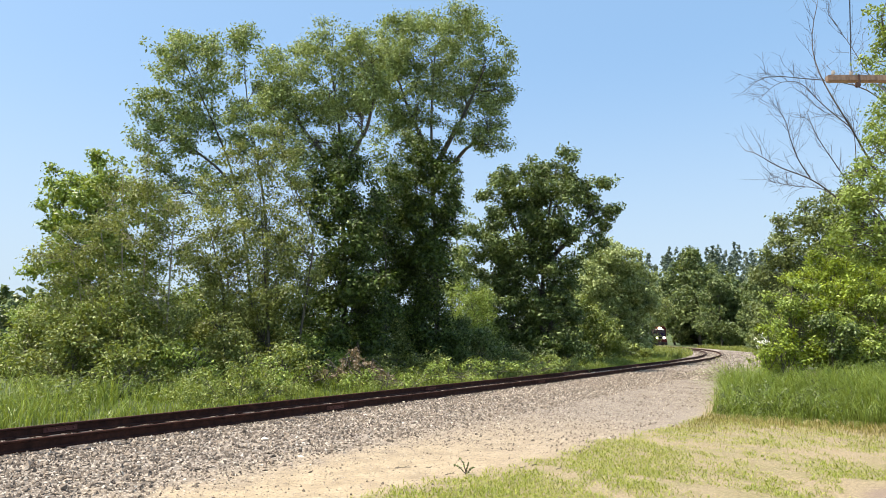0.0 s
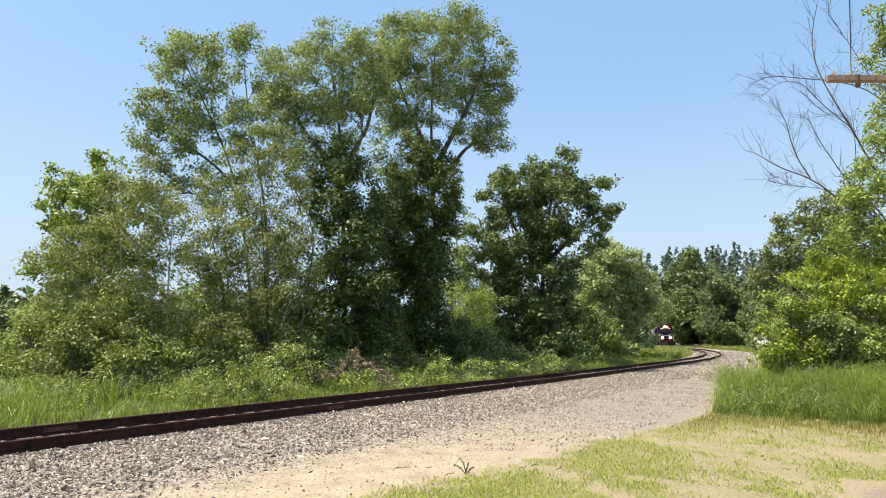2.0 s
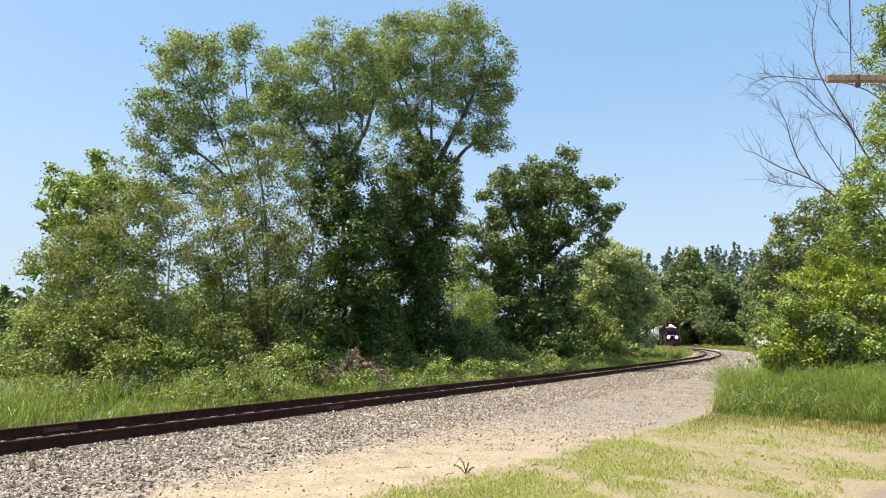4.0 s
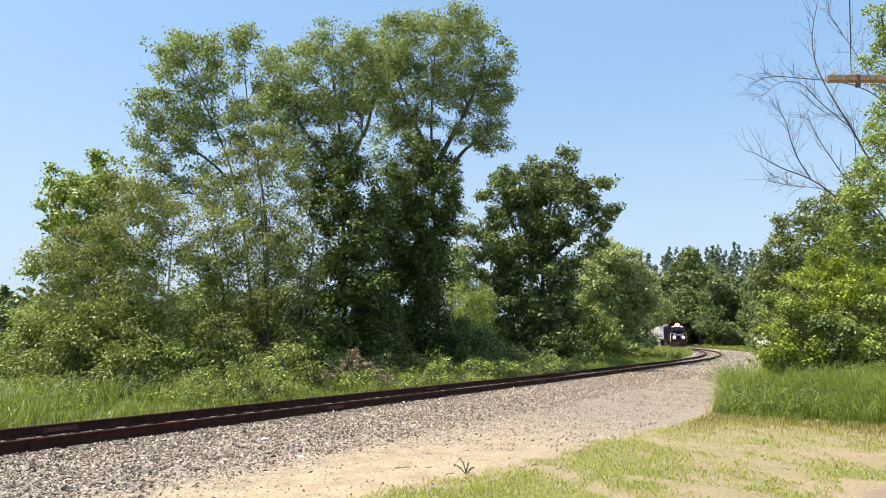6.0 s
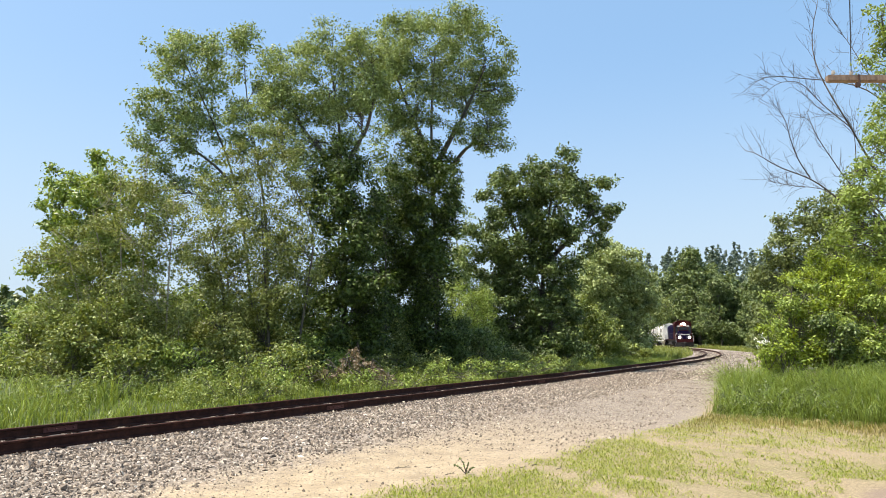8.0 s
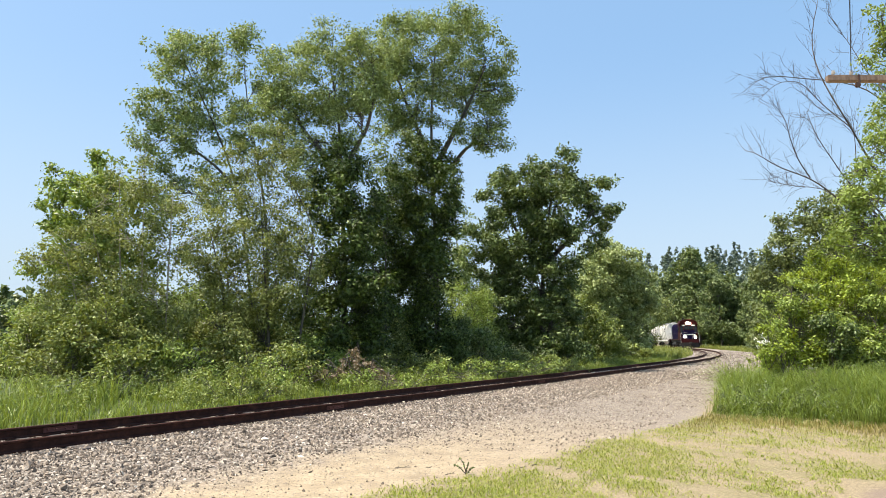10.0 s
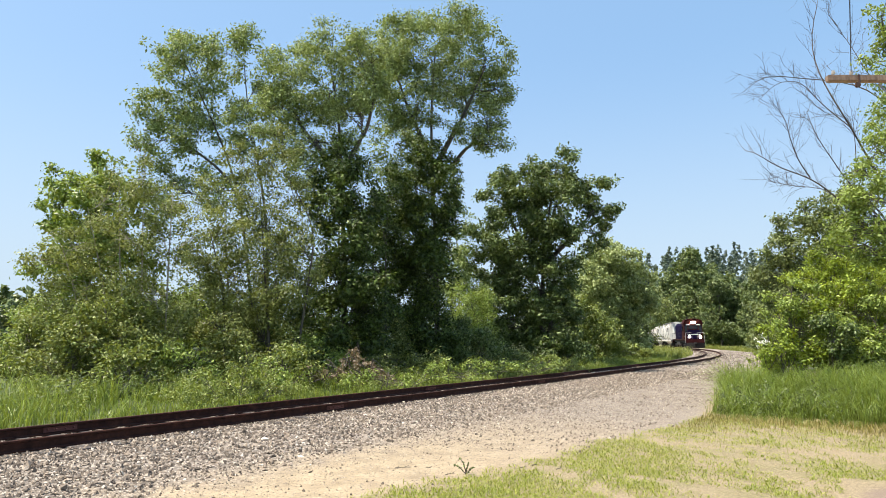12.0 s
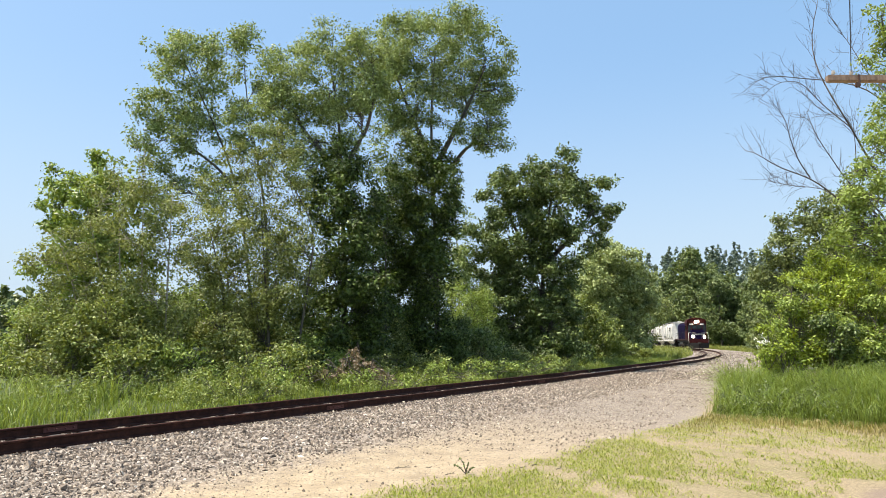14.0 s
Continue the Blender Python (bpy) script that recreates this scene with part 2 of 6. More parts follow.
# ---------------------------------------------------------------- materials
def ground_material():
    m, t, p = shader("ground_mix", 0.95)
    co = node(t, "ShaderNodeTexCoord").outputs["Object"]
    q = node(t, "ShaderNodeAttribute", attribute_name="off").outputs["Fac"]
    verge = node(t, "ShaderNodeAttribute", attribute_name="verge").outputs["Fac"]
    road = node(t, "ShaderNodeAttribute", attribute_name="road").outputs["Fac"]
    big, mid, fine = tex_noise(t, 0.5, 5, 0.6, co), tex_noise(t, 2.2, 6, 0.65, co), tex_noise(t, 30, 8, 0.85, co)
    vor = node(t, "ShaderNodeTexVoronoi", {"Vector": co, "Scale": 38.0, "Randomness": 1.0})
    # low stops hold dark grit and also the painted shade between stones
    cell = ramp(t, node(t, "ShaderNodeSeparateColor", {0: vor.outputs["Color"]}).outputs[0], [(0.0, (0.045, 0.037, 0.03)), (0.5, (0.15, 0.12, 0.096)), (0.85, (0.31, 0.26, 0.205)), (1.0, (0.58, 0.5, 0.42))])
    sand = ramp(t, mid, [(0.3, (0.265, 0.205, 0.13)), (0.5, (0.375, 0.295, 0.19)), (0.75, (0.465, 0.375, 0.25))])
    sand = mixed(t, math_node(t, "MULTIPLY", step(t, fine, 0.52, 0.66), 0.65), sand, (0.21, 0.165, 0.125))
    speck = tex_noise(t, 38, 4, 0.7, co)
    sand = mixed(t, math_node(t, "MULTIPLY", step(t, speck, 0.53, 0.6), 0.85), sand, cell)
    gravel = mixed(t, math_node(t, "MULTIPLY", mid, 0.45), cell, (0.36, 0.32, 0.28))
    wob = math_node(t, "ADD", q, math_node(t, "MULTIPLY", math_node(t, "SUBTRACT", mid, 0.5), 2.2))
    to_sand = step(t, math_node(t, "ADD", wob, math_node(t, "MULTIPLY", math_node(t, "SUBTRACT", fine, 0.5), 2.6)), 3.3, 5.2)
    col = mixed(t, to_sand, gravel, sand)
    grey = ramp(t, mid, [(0.3, (0.19, 0.16, 0.13)), (0.7, (0.34, 0.29, 0.235))])
    grey = mixed(t, math_node(t, "MULTIPLY", step(t, fine, 0.4, 0.58), 0.85), grey, cell)
    col = mixed(t, math_node(t, "MULTIPLY", road, step(t, wob, 2.4, 3.6)), col, grey)
    dry = ramp(t, fine, [(0.35, (0.12, 0.09, 0.055)), (0.5, (0.28, 0.22, 0.135)), (0.66, (0.47, 0.385, 0.245))])
    turf = ramp(t, fine, [(0.35, (0.10, 0.085, 0.04)), (0.52, (0.24, 0.205, 0.105)), (0.68, (0.44, 0.37, 0.21))])
    patch = step(t, math_node(t, "ADD", math_node(t, "MULTIPLY", mid, 0.6), math_node(t, "MULTIPLY", big, 0.5)), 0.5, 0.65)
    soil = mixed(t, patch, dry, turf)
    edge = math_node(t, "ADD", verge, math_node(t, "MULTIPLY", math_node(t, "SUBTRACT", mid, 0.5), 0.9))
    col = mixed(t, step(t, edge, 0.4, 0.62), col, soil)
    wild = math_node(t, "SUBTRACT", 0.0, wob)
    col = mixed(t, step(t, wild, 2.2, 3.4), col, ramp(t, fine, [(0.3, (0.035, 0.045, 0.015)), (0.7, (0.10, 0.13, 0.035))]))
    away = node(t, "ShaderNodeAttribute", attribute_name="away").outputs["Fac"]
    col = mixed(t, away, col, ramp(t, fine, [(0.3, (0.04, 0.06, 0.02)), (0.7, (0.08, 0.115, 0.035))]))
    bare = node(t, "ShaderNodeAttribute", attribute_name="bare").outputs["Fac"]
    col = mixed(t, step(t, math_node(t, "ADD", bare, math_node(t, "MULTIPLY", math_node(t, "SUBTRACT", mid, 0.5), 0.6)), 0.4, 0.6), col, ramp(t, fine, [(0.3, (0.15, 0.11, 0.082)), (0.7, (0.29, 0.22, 0.165))]))
    t.links.new(col, p.inputs["Base Color"])
    hgt = math_node(t, "ADD", math_node(t, "MULTIPLY", fine, 0.6), math_node(t, "MULTIPLY", vor.outputs["Distance"], -0.6))
    bumped(t, p, hgt, 0.6, 0.03)
    return m


def stone_material(name, stops, rough=0.9):
    m, t, p = shader(name, rough)
    own = ramp(t, node(t, "ShaderNodeNewGeometry").outputs["Random Per Island"], stops)
    own = mixed(t, math_node(t, "MULTIPLY", tex_noise(t, 40, 4, 0.7), 0.5), own, (0.22, 0.185, 0.15))
    t.links.new(own, p.inputs["Base Color"])
    return m


def rust_material():
    m, t, p = shader("rusted_steel", 0.8, 0.0)
    n = tex_noise(t, 7, 6, 0.7)
    col = ramp(t, n, [(0.3, (0.020, 0.008, 0.006)), (0.55, (0.048, 0.018, 0.012)), (0.8, (0.10, 0.038, 0.023))])
    t.links.new(col, p.inputs["Base Color"])
    p.inputs["Specular IOR Level"].default_value = 0.2
    bumped(t, p, tex_noise(t, 60, 4), 0.3, 0.004)
    return m


def water_material():
    m, t, p = shader("river_water", 0.08)
    p.inputs["Base Color"].default_value = (0.03, 0.045, 0.05, 1)
    co = node(t, "ShaderNodeTexCoord").outputs["Object"]
    mp = node(t, "ShaderNodeMapping", {"Vector": co, "Scale": (1, 0.35, 1)}).outputs[0]
    bumped(t, p, tex_noise(t, 1.2, 5, 0.6, mp), 0.25, 0.08)
    return m


GROUND = ground_material()
BALLAST = stone_material("ballast_stone", [(0.0, (0.04, 0.031, 0.025)), (0.35, (0.135, 0.103, 0.078)), (0.74, (0.33, 0.262, 0.198)), (0.93, (0.58, 0.485, 0.385)), (1.0, (0.85, 0.77, 0.65))])
RUST = rust_material()
RUST_BAR = plain("red_rusted_bar", (0.10, 0.03, 0.022), 0.75, 0, 0.6, 12.0, (0.06, 0.025, 0.018))
WATER = water_material()
BARK = bark_material("grey_bark", (0.045, 0.038, 0.03), (0.16, 0.14, 0.115))
BIRCH = bark_material("pale_bark", (0.18, 0.15, 0.12), (0.46, 0.42, 0.36), 5.0)
DEADWOOD = bark_material("bare_deadwood", (0.05, 0.042, 0.036), (0.15, 0.125, 0.105))
TIMBER = bark_material("weathered_timber", (0.16, 0.10, 0.07), (0.42, 0.30, 0.22), 14.0)
LEAF_ASH = leaf_material("ash_leaf", (0.066, 0.108, 0.030), (0.163, 0.238, 0.072), (0.385, 0.475, 0.195))
LEAF_LIME = leaf_material("maple_leaf", (0.085, 0.135, 0.022), (0.195, 0.275, 0.050), (0.340, 0.440, 0.105))
LEAF_BIRCH = leaf_material("birch_leaf", (0.055, 0.084, 0.018), (0.150, 0.195, 0.044), (0.350, 0.390, 0.130))
# kept very dark, so the shade under the crowns sits in the leaf colour
LEAF_SHADED_VINE = leaf_material("shaded_vine_leaf", (0.015, 0.032, 0.007), (0.044, 0.080, 0.015), (0.155, 0.225, 0.045), 0.16)
LEAF_OAK = leaf_material("oak_leaf", (0.033, 0.058, 0.014), (0.082, 0.132, 0.033), (0.215, 0.285, 0.090), 0.16)
LEAF_WILLOW = leaf_material("willow_leaf", (0.120, 0.165, 0.058), (0.240, 0.300, 0.110), (0.430, 0.500, 0.220))
LEAF_BRIGHT = leaf_material("bramble_leaf", (0.050, 0.085, 0.009), (0.180, 0.260, 0.028), (0.380, 0.480, 0.070), 0.3)
LEAF_FAR = leaf_material("woodland_leaf", (0.062, 0.098, 0.038), (0.120, 0.175, 0.057), (0.230, 0.285, 0.105), 0.2)
# needles paled and blued: the distance haze is put into their colour
LEAF_HAZED_PINE = leaf_material("hazed_pine_needles", (0.075, 0.112, 0.088), (0.120, 0.168, 0.125), (0.175, 0.230, 0.165), 0.15)
LEAF_DEAD = leaf_material("dead_leaf", (0.100, 0.070, 0.045), (0.210, 0.158, 0.108), (0.360, 0.285, 0.205), 0.2)
GRASS_TALL = leaf_material("tall_grass", (0.067, 0.100, 0.016), (0.140, 0.190, 0.032), (0.336, 0.360, 0.104), 0.35)
GRASS_LONG = leaf_material("long_green_grass", (0.042, 0.080, 0.012), (0.120, 0.190, 0.030), (0.280, 0.360, 0.090), 0.4)
LEAF_MID = leaf_material("broad_leaf", (0.055, 0.085, 0.026), (0.120, 0.165, 0.050), (0.240, 0.290, 0.105))
LEAF_SHRUB = leaf_material("shrub_leaf", (0.060, 0.095, 0.016), (0.150, 0.205, 0.038), (0.330, 0.390, 0.110))
GRASS_TURF = leaf_material("short_grass", (0.110, 0.160, 0.022), (0.235, 0.315, 0.045), (0.420, 0.450, 0.120), 0.4)
GRASS_MIX = leaf_material("half_dry_grass", (0.150, 0.140, 0.045), (0.270, 0.250, 0.080), (0.430, 0.370, 0.160), 0.3)
GRASS_DRY = leaf_material("dry_grass", (0.230, 0.170, 0.085), (0.400, 0.310, 0.165), (0.600, 0.490, 0.290), 0.3)

# ---------------------------------------------------------------- ground and water


def build_ground():
    ang = np.radians(np.concatenate([np.linspace(-46, 46, 250), np.linspace(50, 310, 50)]))
    rad = np.concatenate([[0.01, 0.4], np.geomspace(1.2, 4500, 230)])
    A, R = np.meshgrid(ang, rad)
    x, y = (R * np.sin(A)).ravel() + 0.1, (R * np.cos(A)).ravel() - 0.15
    s, q = beside(x, y)
    z = ground_z(x, y, s, q)
    far = np.clip((np.hypot(x, y) - 330) / 500, 0, 1)
    z = z + far * 14 * (0.6 + 0.4 * np.sin(A.ravel() * 9)) + hill(x, y)
    edge = grass_edge(s)
    verge = np.clip((q - edge) / 1.2 + 0.5, 0, 1)
    road = np.clip((s - 8) / 8, 0, 1) * np.clip((q - 2) / 1.0, 0, 1)
    bare = np.clip(1.1 - np.hypot((x - 6.3) / 2.9, (y - 7.5) / 1.45), 0, 1)
    nr, na = R.shape
    i = np.arange(nr - 1)[:, None] * na + np.arange(na)[None, :]
    j = np.arange(nr - 1)[:, None] * na + (np.arange(na)[None, :] + 1) % na
    f = np.stack([i, i + na, j + na, j], -1).reshape(-1, 4)
    me = mesh_from("ground", np.stack([x, y, z], -1), f, GROUND, True, {"off": q, "verge": verge, "road": road, "bare": bare, "away": np.clip((np.hypot(x, y) - 32) / 25, 0, 1) * np.clip((q - 5.6) / 1.2, 0, 1)})
    tagged(new("ground", me), "sandy gravel ground with patchy dry grass beside a railway", "ground", kind="structure")


def build_water():
    xs, ys = np.linspace(-700, 260, 30), np.linspace(-500, 700, 36)
    X, Y = np.meshgrid(xs, ys)
    n = len(xs)
    i = (np.arange(len(ys) - 1)[:, None] * n + np.arange(n - 1)[None, :]).ravel()
    s, q = beside(X.ravel(), Y.ravel())
    f = np.stack([i, i + 1, i + n + 1, i + n], -1)
    keep = np.all((q[f] < -20) & (q[f] > -290), axis=1)
    me = mesh_from("water", np.stack([X.ravel(), Y.ravel(), np.full(X.size, -0.72)], -1), f[keep], WATER)
    tagged(new("water", me), "still dark river behind the trackside trees", "river", kind="structure")


build_ground()
build_water()

# ---------------------------------------------------------------- track


def sweep(profile, s0, s1, off, lift, ds=1.0):
    """A profile (off, up) carried along the line from s0 to s1."""
    n = max(2, int(math.ceil((s1 - s0) / ds)) + 1)
    s = np.linspace(s0, s1, n)
    x, y, h, z = line(s)
    prof = np.asarray(profile, float)
    o = prof[None, :, 0] + off
    v = np.stack([x[:, None] + o * np.cos(h)[:, None], y[:, None] - o * np.sin(h)[:, None], z[:, None] + lift + np.zeros_like(o) + prof[None, :, 1]], -1)
    k = len(prof)
    i = np.arange((n - 1) * k).reshape(n - 1, k)
    j = np.roll(i, -1, axis=1)
    f = np.stack([i, i + k, j + k, j], -1).reshape(-1, 4)
    return v.reshape(-1, 3), f


RAIL = [(-0.07, -0.17), (0.07, -0.17), (0.07, -0.155), (0.012, -0.135), (0.009, -0.045), (0.035, -0.032), (0.036, -0.008), (0.028, 0.0), (-0.028, 0.0), (-0.036, -0.008), (-0.035, -0.032), (-0.009, -0.045), (-0.012, -0.135), (-0.07, -0.155)]


def build_track():
    track = empty("railway_track", Matrix(), "single railway track of rusty rails in grey ballast", "railway track", kind="structure")
    for off, first in ((GAUGE / 2, 12.25 - 3 * 11.89), (-GAUGE / 2, 18.7 - 3 * 11.89)):
        for k in range(24):
            a0 = first + k * 11.89
            v, f = sweep(RAIL, a0 + 0.004, a0 + 11.886, off, RAIL_TOP, 1.0)
            me = mesh_from("rail", v, f, RUST)
            part_mesh("rail", me, track)
            if k < 10:
                for side in (-1, 1):
                    bar = [(side * 0.014, -0.12), (side * 0.04, -0.128), (side * 0.03, -0.09), (side * 0.032, -0.06), (side * 0.038, -0.046), (side * 0.014, -0.046)]
                    v, f = sweep(bar, a0 - 0.29, a0 + 0.29, off, RAIL_TOP, 0.58)
                    jb = part_mesh("joint_bar", mesh_from("joint_bar", v, f, RUST_BAR), track, "reddish bolted joint bar")
                    if k < 6 and side > 0:
                        for d in (-0.22, -0.08, 0.08, 0.22):
                            x, y, h, z = line(a0 + d)
                            o = off + side * 0.03
                            p0 = Vector((x + o * math.cos(h), y - o * math.sin(h), z + RAIL_TOP - 0.085))
                            p1 = p0 + Vector((math.cos(h), -math.sin(h), 0)) * side * 0.035
                            part("bolt", cyl(bmesh.new(), p0, p1, 0.018, 0.016, 6), RUST_BAR, jb)
    tie_bm = box(bmesh.new(), -1.3, 1.3, -0.11, 0.11, -0.18, 0.0, 0.012)
    tie_me = bpy.data.meshes.new("tie")
    tie_bm.to_mesh(tie_me)
    tie_bm.free()
    tie_me.materials.append(TIE)
    rng = np.random.default_rng(5)
    for k in range(260):
        s = -14 + k * 0.53
        x, y, h, z = line(s)
        ob = part_mesh("tie", tie_me, track)
        ob.matrix_world = Matrix.Translation((x, y, z + RAIL_TOP - 0.172 + rng.uniform(-0.02, 0.006))) @ Matrix.Rotation(-h + rng.normal(0, 0.02), 4, "Z")


TIE = plain("creosoted_timber", (0.06, 0.05, 0.045), 0.9, 0, 0.6, 9, (0.16, 0.14, 0.12))
build_track()


def build_ballast():
    """Crushed stone: eight-cornered broken lumps, thinning towards the sand."""
    rng = np.random.default_rng(11)

    def lumps(s, off, size, name, label):
        n = len(s)
        x, y, h, z = line(s)
        px, py = x + off * np.cos(h), y - off * np.sin(h)
        pz = ground_z(px, py, s, off) + size * rng.uniform(-0.1, 0.25, n)
        corner = np.array([(1, 0, 0), (-1, 0, 0), (0, 1, 0), (0, -1, 0), (0, 0, 1), (0, 0, -1)], float) * 0.62
        v = corner[None] * rng.uniform(0.75, 1.05, (n, 6, 1)) * (size[:, None, None] * rng.uniform(0.65, 1.25, (n, 1, 3))) + rng.normal(0, 0.085, (n, 6, 3)) * size[:, None, None]
        a1, a2 = rng.uniform(0, 6.28, n), rng.uniform(0, 6.28, n)
        c1, s1, c2, s2 = np.cos(a1)[:, None], np.sin(a1)[:, None], np.cos(a2)[:, None], np.sin(a2)[:, None]
        vx, vy, vz = v[..., 0], v[..., 1], v[..., 2]
        vy, vz = vy * c1 - vz * s1, vy * s1 + vz * c1
        vx, vy = vx * c2 - vy * s2, vx * s2 + vy * c2
        v = np.stack([vx + px[:, None], vy + py[:, None], vz + pz[:, None]], -1).reshape(-1, 3)
        tri = np.array([(0, 2, 4), (2, 1, 4), (1, 3, 4), (3, 0, 4), (2, 0, 5), (1, 2, 5), (3, 1, 5), (0, 3, 5)])
        f = (tri[None] + 6 * np.arange(n)[:, None, None]).reshape(-1, 3)
        tagged(new(name, mesh_from(name, v, f, BALLAST)), label, "ballast", kind="stuff")

    n = 72000
    s = -3 + 42 * rng.random(n) ** 1.75
    off = np.concatenate([rng.uniform(0.82, 4.4, n * 3 // 4), rng.uniform(-2.4, 0.70, n - n * 3 // 4)])
    keep = rng.random(n) < np.interp(off, [-3, 2.8, 3.6, 4.4], [1, 1, 0.75, 0.2])
    lumps(s[keep], off[keep], rng.gamma(5, 0.0052, keep.sum()) + 0.014, "ballast", "loose crushed grey and tan railway ballast stone")
    n = 9000
    s = 32 + 70 * rng.random(n) ** 1.6
    off = rng.uniform(-1.9, 5.6, n)
    lumps(s, off, rng.gamma(6, 0.008, n) + 0.02, "ballast", "loose crushed grey and tan railway ballast stone")
    n = 13000
    s = 10 + 26 * rng.random(n)
    off = rng.uniform(3.4, 7.3, n)
    lumps(s, off, rng.gamma(3, 0.005, n) + 0.007, "gravel", "loose fine gravel on the access road")
    n = 9000
    s = 3 + 15 * rng.random(n)
    off = 3.6 + rng.gamma(1.5, 0.75, n)
    lumps(s, off, rng.gamma(2, 0.0045, n) + 0.005, "grit", "fine grit strewn where ballast meets sand")
    n = 500
    s = rng.uniform(2, 24, n)
    off = 4.0 + rng.gamma(1.6, 1.2, n)
    lumps(s, off, rng.gamma(2, 0.006, n) + 0.005, "pebbles", "scattered pebbles on the sand")


build_ballast()

# ---------------------------------------------------------------- trees and bushes


def trunk_way(points, r0, r1, n=14):
    """A smooth way through a few points, with radii."""
    p = np.asarray(points, float)
    d = np.concatenate([[0], np.cumsum(np.linalg.norm(np.diff(p, axis=0), axis=1))])
    t = np.linspace(0, d[-1], n)
    way = np.stack([np.interp(t, d, p[:, k]) for k in range(3)], -1)
    for _ in range(2):
        way[1:-1] = 0.25 * way[:-2] + 0.5 * way[1:-1] + 0.25 * way[2:]
    return way, np.interp(t, [0, 0.06 * d[-1], d[-1]], [r0 * 1.5, r0, r1])


def plant(name, base, lobes, leaf, bark, label, category="tree", trunks=(), r0=0.16, per=26, spread=0.33, size=0.14,
          density=9.0, seed=1, hollow=0.45, group="", droop=0.3, slim=0.55, twigs=14, fill=0.14, blossom=None):
    """A tree or bush: trunks, limbs to each mass of foliage, twigs, and leaves in clusters.
    lobes: x, y, z from the base and three half-widths. density: clusters for a cubic metre."""
    rng = np.random.default_rng(seed)
    x, y = base
    z = float(ground_z(np.array([x]), np.array([y]))[0]) - 0.05
    ob = empty(name, Matrix.Translation((x, y, z)), label, category, group)
    ways = []
    stems = [trunk_way(t, r0 * rng.uniform(0.8, 1.1), r0 * 0.25) for t in trunks] or [trunk_way([(0, 0, 0), (0.05, 0, 0.5)], r0, r0 * 0.6, 4)]
    ways += stems
    stem_pts = np.concatenate([w for w, _ in stems])
    stem_rad = np.concatenate([r for _, r in stems])
    cl = []
    for lx, ly, lz, ax, ay, az in lobes:
        n = max(6, int(2.3 * density * 4.19 * ax * ay * az * 0.6 + 16 * (ax * az)))
        half = np.array([ax, ay, az])
        sub = max(8, n // 5)
        d = rng.normal(0, 1, (sub, 3))
        d /= np.linalg.norm(d, axis=1)[:, None]
        r = hollow + (1.0 - hollow) * rng.random(sub) ** 0.4
        r = np.where(rng.random(sub) < 0.15, r * 1.2, r)
        heart = d * r[:, None]
        pick = rng.integers(0, sub, n)
        d = rng.normal(0, 1, (n, 3))
        d /= np.linalg.norm(d, axis=1)[:, None]
        own = np.where(rng.random(n) < fill, 0.6, rng.uniform(0.2, 0.46, sub)[pick])
        c = np.array([lx, ly, lz]) + (heart[pick] + d * (own * rng.random(n) ** 0.45)[:, None] * np.array([1, 1, 0.7])) * half
        c = c[c[:, 2] > 0.12]
        cl.append(c)
        mid = np.array([lx, ly, lz])
        up = np.where(stem_pts[:, 2] < lz + 0.3 * az, 0, 5.0)
        k = int(np.argmin(np.linalg.norm(stem_pts - (mid - np.array([0, 0, 0.6 * az])), axis=1) + up))
        rr = min(stem_rad[k] * 0.7, 0.016 * (ax + az) + 0.014)
        w = curve_points(stem_pts[k], mid, -0.06, rng, 7)
        ways.append((w, np.linspace(rr, rr * 0.35, 7)))
        for c1 in c[rng.permutation(len(c))[:twigs]]:
            i = rng.integers(2, 7)
            ways.append((curve_points(w[i], c1, rng.uniform(-0.05, 0.1), rng, 5), np.linspace(rr * 0.4, 0.007, 5)))
    cl = np.concatenate(cl)
    if bark:
        v, f = tubes(ways)
        part_mesh("trunk", mesh_from("trunk", v, f, bark, True), ob)
    v, f = leaves(cl, spread, per, size * 1.14, rng, droop, slim)
    part_mesh("crown", mesh_from("crown", v, f, leaf), ob)
    if blossom:
        bx, by, bz, br, n = blossom
        c = np.array([bx, by, bz]) + rng.normal(0, br, (n, 3))
        v, f = leaves(c, 0.05, 10, 0.06, rng)
        part_mesh("blossom", mesh_from("blossom", v, f, BLOSSOM), ob, "white blossom")
    return ob


BLOSSOM = plain("white_petal", (0.8, 0.8, 0.72), 0.6, 0, 0.1)

plant('deciduous_tree', (-15.34, 30.00), [(-0.24, -0.08, 9.44, 1.09, 1.23, 0.95), (-1.90, -0.31, 9.40, 0.92, 0.79, 0.40), (-1.03, -0.09, 8.13, 1.21, 1.39, 1.11), (0.62, -0.34, 8.07, 1.32, 1.68, 1.48), (-0.48, -0.40, 6.28, 1.66, 1.79, 1.33), (0.38, 0.05, 5.07, 1.91, 2.02, 1.45), (-1.78, 0.29, 5.10, 1.09, 1.24, 0.98)],
      LEAF_LIME, BARK, 'bright green maple with a spreading ragged crown',
      trunks=[[(0.58, 0.00, 0.61), (0.20, 0.06, 4.31), (-0.23, 0.12, 6.85), (-0.50, 0.18, 8.93)]], r0=0.12, seed=3, density=7, size=0.17, per=22, spread=0.3)
